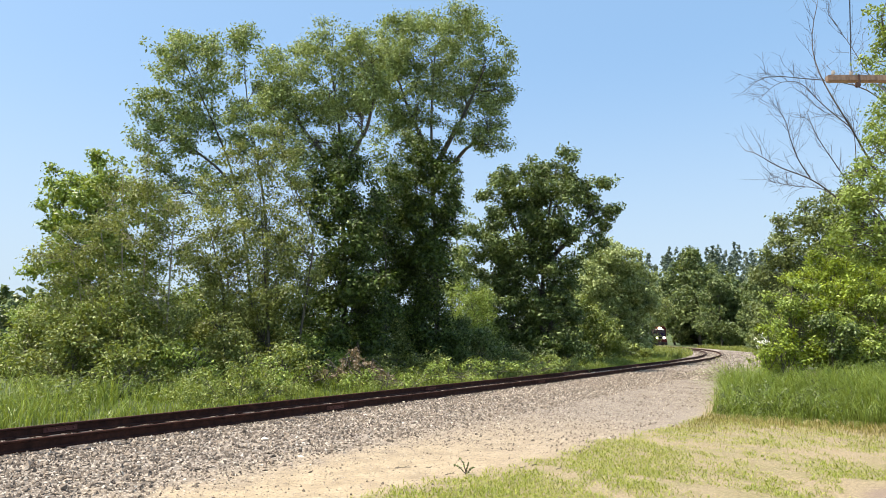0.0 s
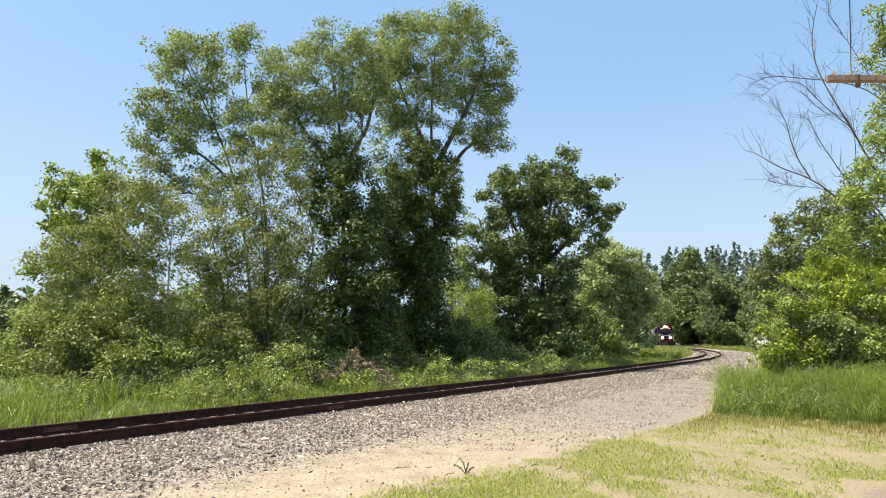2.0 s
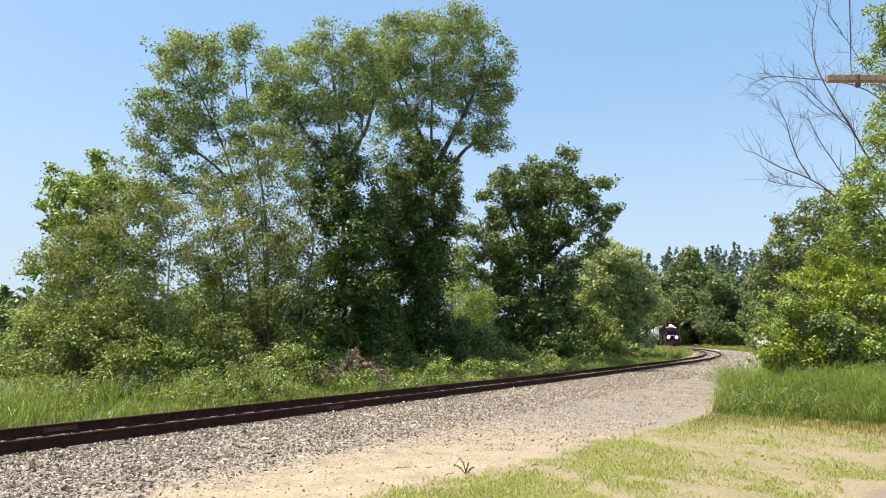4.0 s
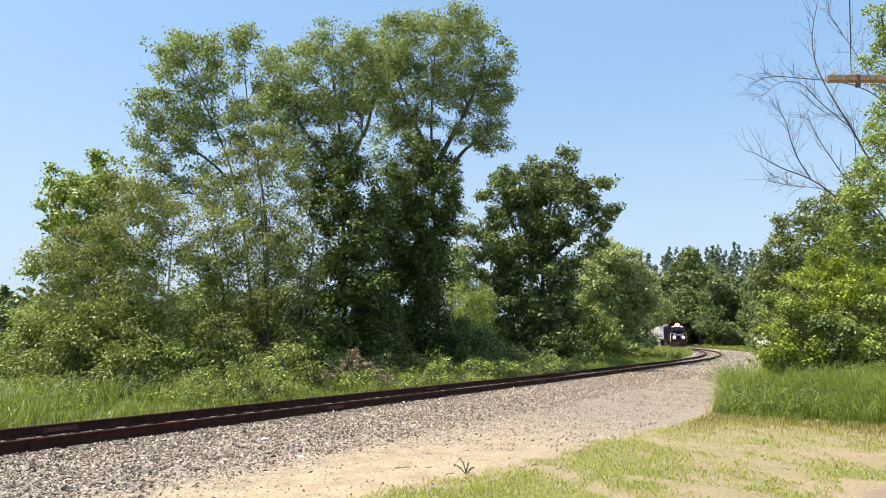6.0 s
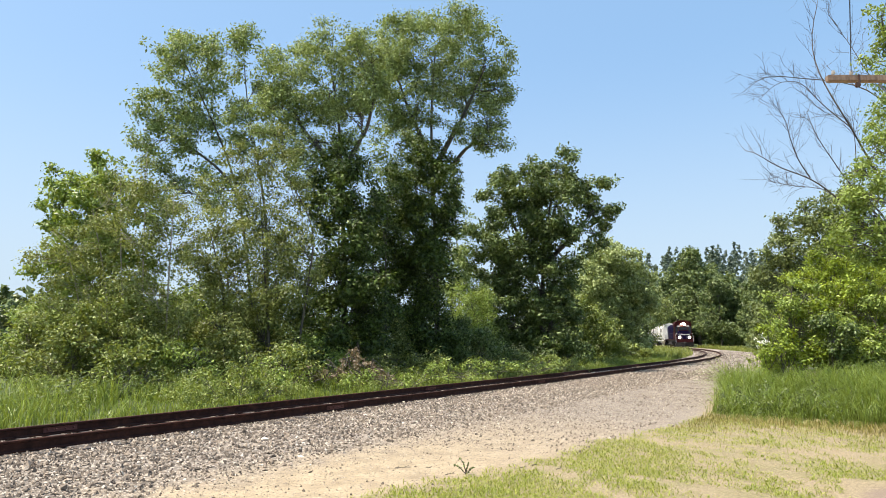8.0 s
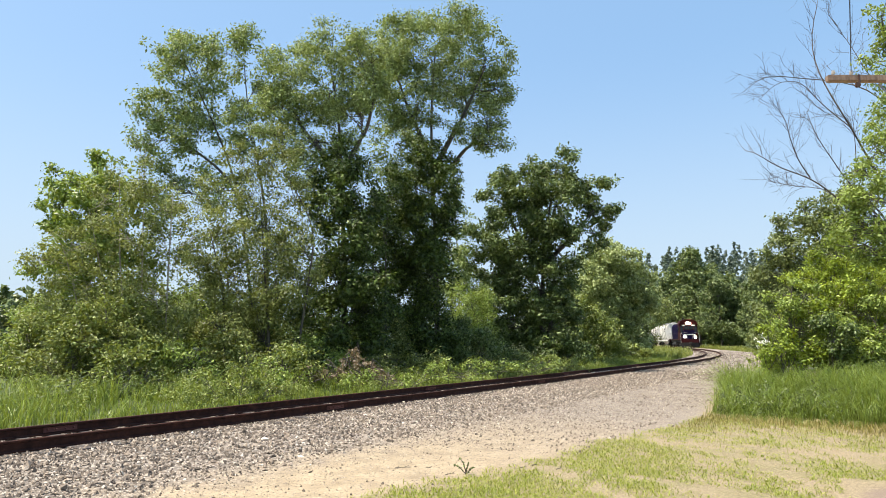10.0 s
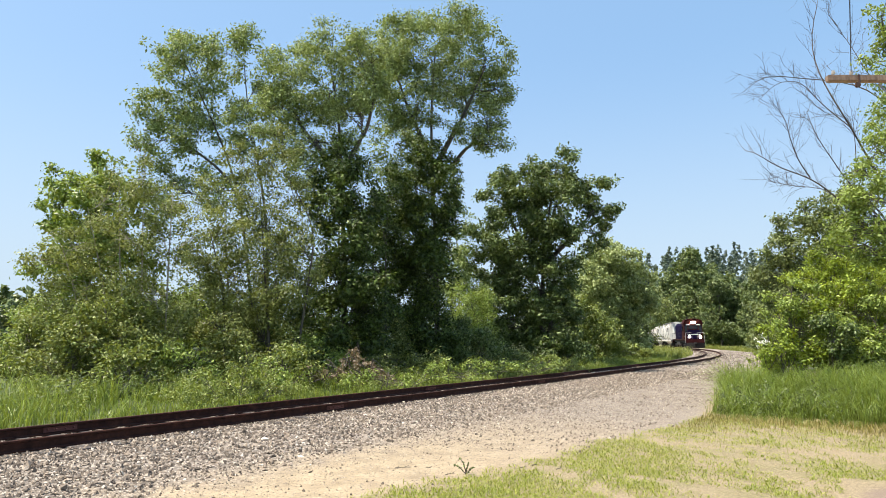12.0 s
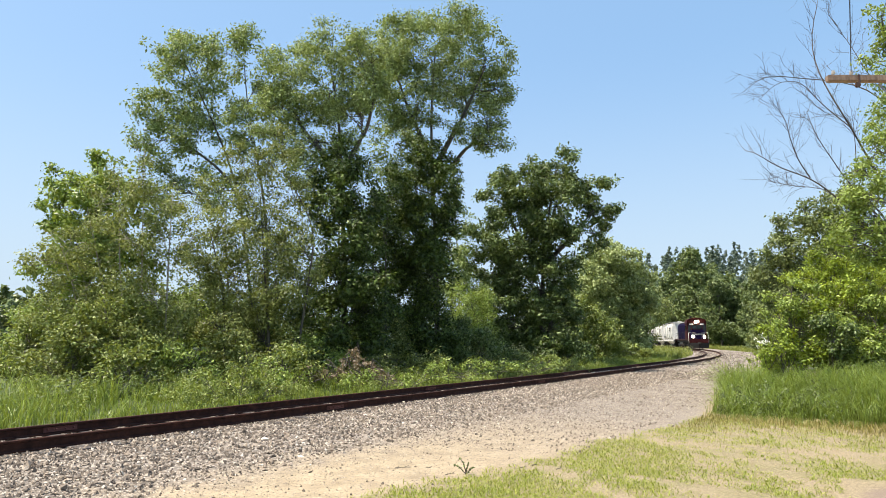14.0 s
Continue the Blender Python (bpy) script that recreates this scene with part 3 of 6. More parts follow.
plant('deciduous_tree', (-10.47, 33.00), [(-3.24, -0.05, 16.90, 1.15, 1.25, 0.93), (-0.64, -0.01, 16.61, 1.24, 1.44, 1.16), (-2.07, 0.08, 15.59, 2.06, 2.10, 1.45), (0.61, -0.38, 16.90, 0.82, 1.01, 0.86), (1.54, -0.43, 15.38, 0.81, 1.34, 1.42), (-3.66, -0.02, 13.75, 1.36, 1.67, 1.42), (-1.47, 0.31, 13.57, 1.92, 2.01, 1.43), (-4.15, 0.04, 12.00, 1.08, 1.32, 1.12), (0.76, -0.34, 12.75, 1.07, 1.40, 1.26), (-2.11, -0.01, 11.39, 1.35, 1.39, 0.97), (-3.22, 0.15, 9.69, 1.21, 1.47, 1.24), (-0.75, -0.01, 9.37, 0.93, 1.30, 1.23), (1.05, -0.10, 10.79, 0.94, 1.23, 1.11)],
      LEAF_ASH, BARK, 'tall pale green ash tree with dark bare lower limbs',
      trunks=[[(1.54, 0.00, 0.77), (0.96, 0.06, 5.13), (0.39, 0.12, 9.08), (-0.42, 0.18, 11.40), (-1.68, 0.24, 14.05), (-2.95, 0.30, 16.46)], [(0.39, 0.00, 9.08), (-0.66, 0.06, 10.52), (-2.42, 0.12, 11.84), (-3.89, 0.18, 12.72)], [(1.95, 0.00, 0.77), (1.85, 0.06, 7.37), (1.05, 0.12, 11.69), (0.48, 0.18, 13.76), (0.23, 0.24, 16.46)]], r0=0.09, seed=4, density=3.4, per=28, size=0.14, spread=0.34, hollow=0.35)
plant('deciduous_tree', (-4.71, 31.00), [(-0.53, -0.22, 16.04, 1.54, 1.50, 0.95), (-2.43, -0.01, 14.71, 1.41, 1.58, 1.22), (0.84, -0.26, 14.89, 1.53, 1.81, 1.48), (-0.89, -0.22, 13.78, 2.04, 2.10, 1.47), (-2.90, -0.03, 12.73, 1.15, 1.41, 1.20), (0.89, -0.31, 12.36, 1.39, 1.62, 1.32), (-1.31, 0.25, 11.44, 1.66, 1.79, 1.33), (0.33, 0.15, 10.30, 1.27, 1.47, 1.18), (-3.47, -0.08, 13.84, 0.82, 1.22, 1.21), (-3.13, -0.03, 11.49, 0.96, 1.21, 1.05), (1.36, -0.18, 15.91, 0.90, 1.19, 1.09), (-1.68, -0.38, 9.62, 0.87, 1.21, 1.15)],
      LEAF_ASH, BARK, 'tall leafy tree with a vine-wrapped trunk and pale crown',
      trunks=[[(0.33, 0.00, 0.57), (0.13, 0.06, 5.71), (-0.06, 0.12, 9.71), (-0.22, 0.18, 12.47), (-0.83, 0.24, 15.57)], [(-0.06, 0.00, 9.71), (1.13, 0.06, 11.91), (1.50, 0.12, 13.87)], [(-0.06, 0.00, 9.71), (-1.81, 0.06, 11.63), (-2.95, 0.12, 13.87)]], r0=0.15, seed=5, density=4.6, per=34, size=0.115)
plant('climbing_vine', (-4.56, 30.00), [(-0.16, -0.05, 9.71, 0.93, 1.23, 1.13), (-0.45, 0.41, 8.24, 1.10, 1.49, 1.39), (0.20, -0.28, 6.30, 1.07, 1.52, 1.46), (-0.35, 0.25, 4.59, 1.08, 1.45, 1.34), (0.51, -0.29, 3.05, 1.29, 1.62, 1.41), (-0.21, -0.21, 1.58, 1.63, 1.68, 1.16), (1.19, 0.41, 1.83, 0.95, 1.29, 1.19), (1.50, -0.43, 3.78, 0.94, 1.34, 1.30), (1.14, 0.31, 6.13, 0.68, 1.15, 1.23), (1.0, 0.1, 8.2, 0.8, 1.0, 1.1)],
      LEAF_SHADED_VINE, BARK, 'dense vine wrapped round a tall trunk, leaves darkened for shade',
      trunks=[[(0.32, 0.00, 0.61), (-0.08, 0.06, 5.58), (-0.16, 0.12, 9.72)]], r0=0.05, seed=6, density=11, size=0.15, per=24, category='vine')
plant('deciduous_tree', (-0.57, 36.00), [(-1.47, 0.12, 19.37, 1.51, 1.48, 0.96), (1.08, 0.36, 19.32, 2.13, 1.96, 1.13), (-0.19, -0.01, 17.81, 2.70, 2.57, 1.58), (2.96, -0.07, 17.61, 1.49, 1.75, 1.42), (-2.11, 0.44, 16.67, 1.36, 1.77, 1.59), (1.71, 0.43, 16.00, 2.26, 2.30, 1.58), (-0.81, -0.05, 14.83, 1.78, 1.90, 1.39), (3.60, 0.33, 15.96, 0.96, 1.43, 1.42), (2.29, -0.28, 13.15, 1.46, 1.52, 1.06), (3.20, -0.42, 12.47, 1.02, 1.01, 0.66), (-2.02, -0.16, 12.55, 1.32, 1.61, 1.37), (2.91, -0.35, 13.92, 1.17, 1.25, 0.91), (-3.20, 0.21, 17.24, 1.20, 1.58, 1.43), (-2.69, 0.12, 14.57, 1.19, 1.46, 1.24), (-2.36, 0.44, 10.81, 0.95, 1.30, 1.22)],
      LEAF_ASH, BARK, 'tall broad tree with a rounded crown above vines',
      trunks=[[(0.30, 0.00, 0.39), (0.20, 0.06, 6.36), (-0.02, 0.12, 11.01), (-0.12, 0.18, 14.53), (0.12, 0.24, 17.81)], [(-0.02, 0.00, 11.01), (1.69, 0.06, 14.21), (2.96, 0.12, 17.15)], [(0.07, 0.00, 10.07), (1.99, 0.06, 12.60), (3.54, 0.12, 12.92)], [(-0.05, 0.00, 11.64), (-1.43, 0.06, 14.85), (-2.08, 0.12, 16.82)]], r0=0.16, seed=7, density=3.6, per=34, size=0.125)
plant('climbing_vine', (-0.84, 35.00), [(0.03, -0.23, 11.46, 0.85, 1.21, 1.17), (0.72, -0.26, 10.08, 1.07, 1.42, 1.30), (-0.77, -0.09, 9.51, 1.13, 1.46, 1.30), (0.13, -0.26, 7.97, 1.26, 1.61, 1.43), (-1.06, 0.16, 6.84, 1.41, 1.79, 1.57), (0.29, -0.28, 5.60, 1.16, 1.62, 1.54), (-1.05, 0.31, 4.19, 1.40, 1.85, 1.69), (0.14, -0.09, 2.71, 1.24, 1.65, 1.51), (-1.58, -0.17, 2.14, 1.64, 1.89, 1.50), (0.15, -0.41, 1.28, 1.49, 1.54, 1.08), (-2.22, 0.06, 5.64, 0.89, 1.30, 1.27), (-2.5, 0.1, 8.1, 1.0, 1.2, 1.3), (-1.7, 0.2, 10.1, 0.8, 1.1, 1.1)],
      LEAF_SHADED_VINE, BARK, 'dense vine climbing a tall trunk to its fork, leaves darkened for shade',
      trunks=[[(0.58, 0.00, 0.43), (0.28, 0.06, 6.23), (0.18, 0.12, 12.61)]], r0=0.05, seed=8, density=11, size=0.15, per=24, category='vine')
BIRCH_LOOSE = plant('birch_tree', (-12.17, 24.00), [(0.13, 0.46, 7.06, 0.79, 1.02, 0.91), (-1.01, 0.29, 5.45, 1.07, 1.18, 0.89), (-1.64, -0.38, 4.83, 0.64, 0.73, 0.57), (-0.28, 0.26, 4.01, 1.45, 1.45, 0.97), (-1.12, 0.28, 2.80, 1.34, 1.38, 0.96), (-1.76, -0.07, 1.99, 0.85, 1.01, 0.84), (-0.36, -0.05, 1.60, 1.13, 1.18, 0.84)],
      LEAF_BIRCH, BIRCH, 'slender birch with small yellowish leaves swaying in wind',
      trunks=[[(0.67, 0.00, 0.63), (0.24, 0.06, 4.19), (-0.34, 0.12, 6.65)], [(-0.12, 0.00, 0.63), (-0.74, 0.06, 3.79), (-1.26, 0.12, 5.41)]], r0=0.045, seed=9, density=7.5, per=26, size=0.09, spread=0.28, hollow=0.2, twigs=18)
BIRCH_STIFF = plant('birch_tree', (-10.19, 24.00), [(-0.58, -0.18, 7.85, 0.87, 1.06, 0.90), (0.18, 0.07, 6.87, 0.82, 1.09, 1.00), (-0.86, -0.37, 5.55, 1.14, 1.26, 0.97), (0.34, 0.15, 5.23, 1.06, 1.23, 0.98), (0.05, 0.10, 3.59, 1.34, 1.50, 1.16), (-0.71, -0.44, 2.18, 1.48, 1.56, 1.11), (0.89, -0.28, 1.99, 1.12, 1.34, 1.12)],
      LEAF_BIRCH, BIRCH, 'birch clump with pale stems and small yellowish leaves',
      trunks=[[(-0.33, 0.00, 0.63), (-0.48, 0.06, 4.80), (-0.58, 0.12, 8.96)], [(0.46, 0.00, 0.63), (0.46, 0.06, 4.19), (0.50, 0.12, 7.27)], [(-0.72, 0.00, 0.63), (-1.27, 0.06, 4.59), (-1.48, 0.12, 7.90)]], r0=0.045, seed=19, density=7.5, per=26, size=0.09, spread=0.28, hollow=0.2, twigs=18)
plant('birch_tree', (-7.90, 27.00), [(0.77, 0.37, 9.25, 0.78, 0.88, 0.69), (-0.06, 0.14, 8.00, 0.99, 1.20, 1.02), (1.50, 0.40, 8.06, 0.89, 1.08, 0.91), (-1.01, -0.28, 6.52, 1.07, 1.24, 0.99), (0.77, -0.15, 6.31, 1.29, 1.50, 1.21), (2.20, -0.39, 5.81, 0.85, 1.16, 1.08), (-1.62, -0.30, 5.15, 0.85, 1.09, 0.97), (-0.45, 0.39, 4.54, 1.31, 1.44, 1.10), (1.59, -0.44, 4.01, 1.16, 1.40, 1.17), (-1.20, 0.12, 2.71, 1.28, 1.54, 1.29), (0.58, 0.26, 2.26, 1.39, 1.61, 1.29), (2.26, -0.16, 2.03, 0.95, 1.20, 1.05), (2.45, 0.19, 4.52, 0.76, 1.04, 0.98), (-2.31, 0.02, 7.74, 0.76, 1.06, 1.01), (1.42, -0.48, 9.72, 0.69, 0.79, 0.63), (-0.46, 0.13, 9.43, 0.66, 0.78, 0.64)],
      LEAF_BIRCH, BARK, 'scrubby grey-green tree with thin crooked stems',
      trunks=[[(1.16, 0.00, 0.49), (0.81, 0.06, 4.05), (0.45, 0.12, 7.74)], [(2.05, 0.00, 0.49), (2.78, 0.06, 6.34), (2.18, 0.12, 7.50), (1.46, 0.18, 8.68)], [(-0.61, 0.00, 0.49), (-0.88, 0.06, 4.05), (-1.55, 0.12, 6.34)]], r0=0.07, seed=10, density=7.5, per=26, size=0.1, spread=0.3, hollow=0.2, twigs=16)
plant('oak_tree', (6.69, 46.00), [(1.23, 0.09, 13.63, 1.50, 1.78, 1.47), (-1.19, -0.20, 12.35, 1.67, 2.03, 1.71), (3.35, 0.10, 12.02, 1.49, 1.70, 1.34), (-2.91, 0.31, 11.66, 1.31, 1.82, 1.73), (0.93, -0.14, 10.77, 2.40, 2.58, 1.89), (4.28, 0.04, 10.61, 1.04, 1.42, 1.32), (4.30, -0.48, 9.14, 0.80, 0.97, 0.82), (-2.23, -0.46, 8.76, 2.37, 2.54, 1.86), (1.23, -0.29, 8.00, 2.01, 2.32, 1.85), (-3.35, 0.33, 6.52, 1.66, 2.11, 1.86), (-0.27, 0.26, 5.74, 2.57, 2.60, 2.04), (-2.26, -0.03, 3.42, 2.54, 2.60, 2.00), (0.71, -0.48, 3.03, 1.79, 2.26, 1.97), (-0.81, -0.32, 1.16, 2.86, 2.46, 1.24)],
      LEAF_OAK, BARK, 'dark green oak with a dense lobed crown',
      trunks=[[(-0.04, 0.00, 0.03), (0.09, 0.06, 6.49), (0.56, 0.12, 10.40), (1.22, 0.18, 13.60)], [(0.10, 0.00, 6.88), (2.08, 0.06, 8.83), (3.69, 0.12, 10.80)], [(0.09, 0.00, 6.49), (-1.79, 0.06, 9.61), (-2.35, 0.12, 11.60)]], r0=0.2, seed=11, density=2.7, per=28, size=0.21, spread=0.38, fill=0.06)
plant('young_tree', (1.13, 44.00), [(0.03, 0.01, 9.65, 0.88, 1.18, 1.08), (0.21, 0.18, 7.42, 1.23, 1.71, 1.61), (-0.54, 0.12, 5.55, 1.23, 1.58, 1.41), (0.54, -0.34, 4.05, 1.38, 1.76, 1.56), (-0.18, -0.02, 2.26, 1.56, 1.76, 1.38), (-0.53, -0.35, 11.47, 0.56, 0.99, 1.08)],
      LEAF_ASH, BARK, 'light green young tree between darker trees',
      trunks=[[(-0.01, 0.00, 0.46), (-0.10, 0.06, 5.54), (-0.34, 0.12, 11.17)]], r0=0.08, seed=12, density=3.5, size=0.17, per=22)
plant('willow_tree', (15.16, 62.00), [(-1.30, 0.01, 9.73, 1.49, 1.64, 1.25), (0.65, -0.43, 9.15, 2.21, 2.22, 1.49), (-0.85, 0.07, 7.13, 2.96, 2.60, 1.98), (2.09, 0.39, 7.15, 2.08, 2.44, 1.99), (0.19, 0.44, 4.56, 3.20, 2.60, 2.22), (2.49, 0.38, 4.04, 1.48, 2.07, 1.97), (0.49, -0.09, 1.98, 2.67, 2.60, 1.69), (3.13, -0.32, 5.80, 1.17, 1.44, 1.22), (2.68, 0.40, 1.99, 0.98, 1.23, 1.07)],
      LEAF_WILLOW, BARK, 'pale grey-green willow thicket beside the track',
      trunks=[[(-0.05, 0.00, 0.47), (-0.15, 0.06, 5.05), (-0.29, 0.12, 8.68)], [(1.48, 0.00, 0.47), (2.17, 0.06, 5.05), (1.77, 0.12, 8.16)]], r0=0.1, seed=13, density=2.0, size=0.24, per=24, spread=0.45)
plant('shrub', (10.33, 53.00), [(-0.40, -0.06, 3.68, 1.67, 2.13, 1.88), (1.36, 0.15, 2.38, 1.88, 2.25, 1.87), (-0.92, -0.19, 1.51, 1.86, 1.86, 1.23), (2.16, -0.05, 1.29, 2.07, 1.99, 1.24), (3.82, -0.30, 0.86, 1.65, 1.48, 0.82)],
      LEAF_SHRUB, BARK, 'leafy trackside shrub in full sun', r0=0.05, seed=14, density=3.2, size=0.19, per=22, category='shrub')
plant('shrub', (19.96, 66.00), [(-0.62, -0.42, 3.35, 0.72, 1.05, 1.03), (-1.04, 0.19, 2.01, 1.14, 1.46, 1.29), (-2.48, 0.01, 1.19, 1.81, 1.70, 1.03)],
      LEAF_OAK, BARK, 'dense green shrub at the inside of the bend', r0=0.05, seed=15, density=2.2, size=0.24, per=22, spread=0.4, category='shrub')
plant('arching_shrub', (20.30, 67.00), [(0.3, 0.0, 3.5, 0.7, 0.7, 0.6), (0.85, 0.0, 3.6, 0.6, 0.6, 0.55), (0.9, 0.1, 4.6, 0.9, 0.8, 0.7), (1.5, 0.0, 5.3, 0.8, 0.7, 0.55), (1.9, 0.1, 4.5, 0.55, 0.6, 0.5), (0.2, 0.0, 5.6, 0.8, 0.7, 0.7), (0.0, 0.0, 1.9, 0.8, 0.8, 0.9)],
      LEAF_BIRCH, DEADWOOD, 'arching half-dry shrub leaning towards the bend', trunks=[[(0.0, 0.0, 0.0), (0.2, 0.0, 2.4), (0.9, 0.0, 4.4), (1.7, 0.0, 5.2)], [(0.1, 0.1, 0.0), (0.1, 0.1, 3.0), (0.2, 0.0, 5.6)]], r0=0.05, seed=245, density=5.0, size=0.17, per=18, spread=0.32, category='shrub', hollow=0.3, twigs=14)
plant('shrub', (-15.94, 28.00), [(-0.25, 0.30, 2.75, 1.34, 1.47, 1.12), (-1.00, 0.21, 2.28, 0.80, 0.88, 0.66), (0.72, 0.15, 2.34, 0.80, 0.88, 0.66), (0.21, -0.34, 3.41, 0.66, 0.72, 0.55)],
      LEAF_LIME, BARK, "bright green leafy shrub at the wood's edge", r0=0.04, seed=20, density=7, size=0.105, per=30, category='shrub', group='undergrowth shrubs')
plant('shrub', (-13.97, 28.00), [(-0.19, 0.26, 2.75, 1.34, 1.61, 1.34), (-0.98, 0.22, 2.19, 0.80, 0.96, 0.80), (0.57, 0.49, 2.26, 0.81, 0.97, 0.80), (-0.08, 0.20, 3.59, 0.67, 0.80, 0.67)],
      LEAF_BIRCH, BARK, 'yellowish thin-leaved shrub in tall weeds', r0=0.04, seed=21, density=7, size=0.105, per=30, category='shrub', group='undergrowth shrubs')
plant('shrub', (-11.46, 27.00), [(0.18, -0.45, 2.03, 1.25, 1.50, 1.25), (-0.77, -0.02, 1.50, 0.76, 0.91, 0.76), (0.75, 0.16, 1.57, 0.77, 0.92, 0.76), (0.03, 0.10, 2.84, 0.64, 0.77, 0.64)],
      LEAF_OAK, BARK, 'dark leafy undergrowth shrub under the trees', r0=0.04, seed=22, density=7, size=0.105, per=30, category='shrub', group='undergrowth shrubs')
plant('shrub', (-10.40, 29.00), [(-0.16, 0.30, 2.79, 1.39, 1.67, 1.39), (-0.96, 0.21, 2.21, 0.83, 0.99, 0.82), (0.79, 0.15, 2.28, 0.83, 0.99, 0.82), (0.18, -0.34, 3.62, 0.68, 0.82, 0.68)],
      LEAF_LIME, BARK, "bright green leafy shrub at the wood's edge", r0=0.04, seed=23, density=7, size=0.105, per=30, category='shrub', group='undergrowth shrubs')
plant('shrub', (-8.24, 29.00), [(-0.07, 0.26, 1.82, 1.38, 1.65, 1.37), (-0.91, 0.22, 1.25, 0.82, 0.98, 0.82), (0.76, 0.49, 1.32, 0.83, 0.99, 0.83), (0.06, 0.20, 2.69, 0.69, 0.83, 0.69)],
      LEAF_BIRCH, BARK, 'yellowish thin-leaved shrub in tall weeds', r0=0.04, seed=24, density=7, size=0.105, per=30, category='shrub', group='undergrowth shrubs')
plant('shrub', (-7.02, 31.00), [(0.09, -0.45, 2.33, 1.20, 1.59, 1.44), (-0.76, -0.02, 1.73, 0.73, 0.96, 0.87), (0.74, 0.16, 1.81, 0.73, 0.97, 0.88), (0.06, 0.10, 3.27, 0.61, 0.81, 0.74)],
      LEAF_OAK, BARK, 'dark leafy undergrowth shrub under the trees', r0=0.04, seed=25, density=7, size=0.105, per=30, category='shrub', group='undergrowth shrubs')
plant('shrub', (-6.11, 33.00), [(-0.08, 0.30, 2.94, 1.05, 1.42, 1.31), (-0.71, 0.21, 2.39, 0.63, 0.84, 0.78), (0.62, 0.15, 2.46, 0.63, 0.84, 0.78), (0.12, -0.34, 3.73, 0.52, 0.70, 0.65)],
      LEAF_LIME, BARK, "bright green leafy shrub at the wood's edge", r0=0.04, seed=26, density=7, size=0.105, per=30, category='shrub', group='undergrowth shrubs')
plant('shrub', (-2.84, 33.00), [(-0.02, 0.26, 1.84, 1.31, 1.56, 1.30), (-0.83, 0.22, 1.30, 0.78, 0.93, 0.77), (0.79, 0.49, 1.37, 0.79, 0.94, 0.78), (0.11, 0.20, 2.66, 0.65, 0.78, 0.65)],
      LEAF_BIRCH, BARK, 'yellowish thin-leaved shrub in tall weeds', r0=0.04, seed=27, density=7, size=0.105, per=30, category='shrub', group='undergrowth shrubs')
plant('shrub', (0.48, 36.00), [(-0.01, -0.45, 1.85, 1.26, 1.59, 1.39), (-0.80, -0.02, 1.27, 0.76, 0.96, 0.84), (0.81, 0.16, 1.34, 0.76, 0.96, 0.84), (0.14, 0.10, 2.75, 0.64, 0.81, 0.71)],
      LEAF_OAK, BARK, 'dark leafy undergrowth shrub under the trees', r0=0.04, seed=28, density=7, size=0.105, per=30, category='shrub', group='undergrowth shrubs')
plant('shrub', (-14.95, 25.00), [(-0.20, 0.30, 2.01, 0.99, 1.19, 0.99), (-0.73, 0.21, 1.60, 0.59, 0.71, 0.59), (0.55, 0.15, 1.65, 0.59, 0.71, 0.59), (0.24, -0.34, 2.61, 0.49, 0.58, 0.49)],
      LEAF_LIME, BARK, "bright green leafy shrub at the wood's edge", r0=0.04, seed=29, density=7, size=0.105, per=30, category='shrub', group='undergrowth shrubs')
plant('shrub', (-11.89, 22.00), [(-0.11, 0.26, 1.43, 1.22, 1.20, 0.78), (-0.84, 0.22, 1.10, 0.73, 0.72, 0.46), (0.56, 0.49, 1.13, 0.74, 0.73, 0.47), (0.01, 0.20, 1.92, 0.61, 0.60, 0.39)],
      LEAF_BIRCH, BARK, 'yellowish thin-leaved shrub in tall weeds', r0=0.04, seed=30, density=7, size=0.105, per=30, category='shrub', group='undergrowth shrubs')
plant('shrub', (-9.84, 21.50), [(0.25, -0.45, 1.10, 0.99, 0.98, 0.65), (-0.56, -0.02, 0.81, 0.60, 0.60, 0.40), (0.63, 0.16, 0.83, 0.61, 0.61, 0.40), (0.08, 0.10, 1.50, 0.51, 0.51, 0.34)],
      LEAF_SHRUB, BARK, 'sunlit low shrub before the dark trees', r0=0.04, seed=31, density=7, size=0.105, per=30, category='shrub', group='undergrowth shrubs')
plant('shrub', (-8.63, 23.00), [(-0.07, 0.30, 1.03, 1.00, 1.09, 0.81), (-0.65, 0.21, 0.70, 0.60, 0.65, 0.48), (0.63, 0.15, 0.74, 0.60, 0.65, 0.48), (0.24, -0.34, 1.55, 0.49, 0.53, 0.40)],
      LEAF_LIME, BARK, "bright green leafy shrub at the wood's edge", r0=0.04, seed=32, density=7, size=0.105, per=30, category='shrub', group='undergrowth shrubs')
plant('shrub', (-7.72, 25.00), [(-0.06, 0.26, 1.39, 1.09, 1.18, 0.88), (-0.72, 0.22, 1.02, 0.65, 0.71, 0.53), (0.57, 0.49, 1.06, 0.66, 0.71, 0.53), (0.05, 0.20, 1.95, 0.54, 0.59, 0.44)],
      LEAF_BIRCH, BARK, 'yellowish thin-leaved shrub in tall weeds', r0=0.04, seed=33, density=7, size=0.105, per=30, category='shrub', group='undergrowth shrubs')
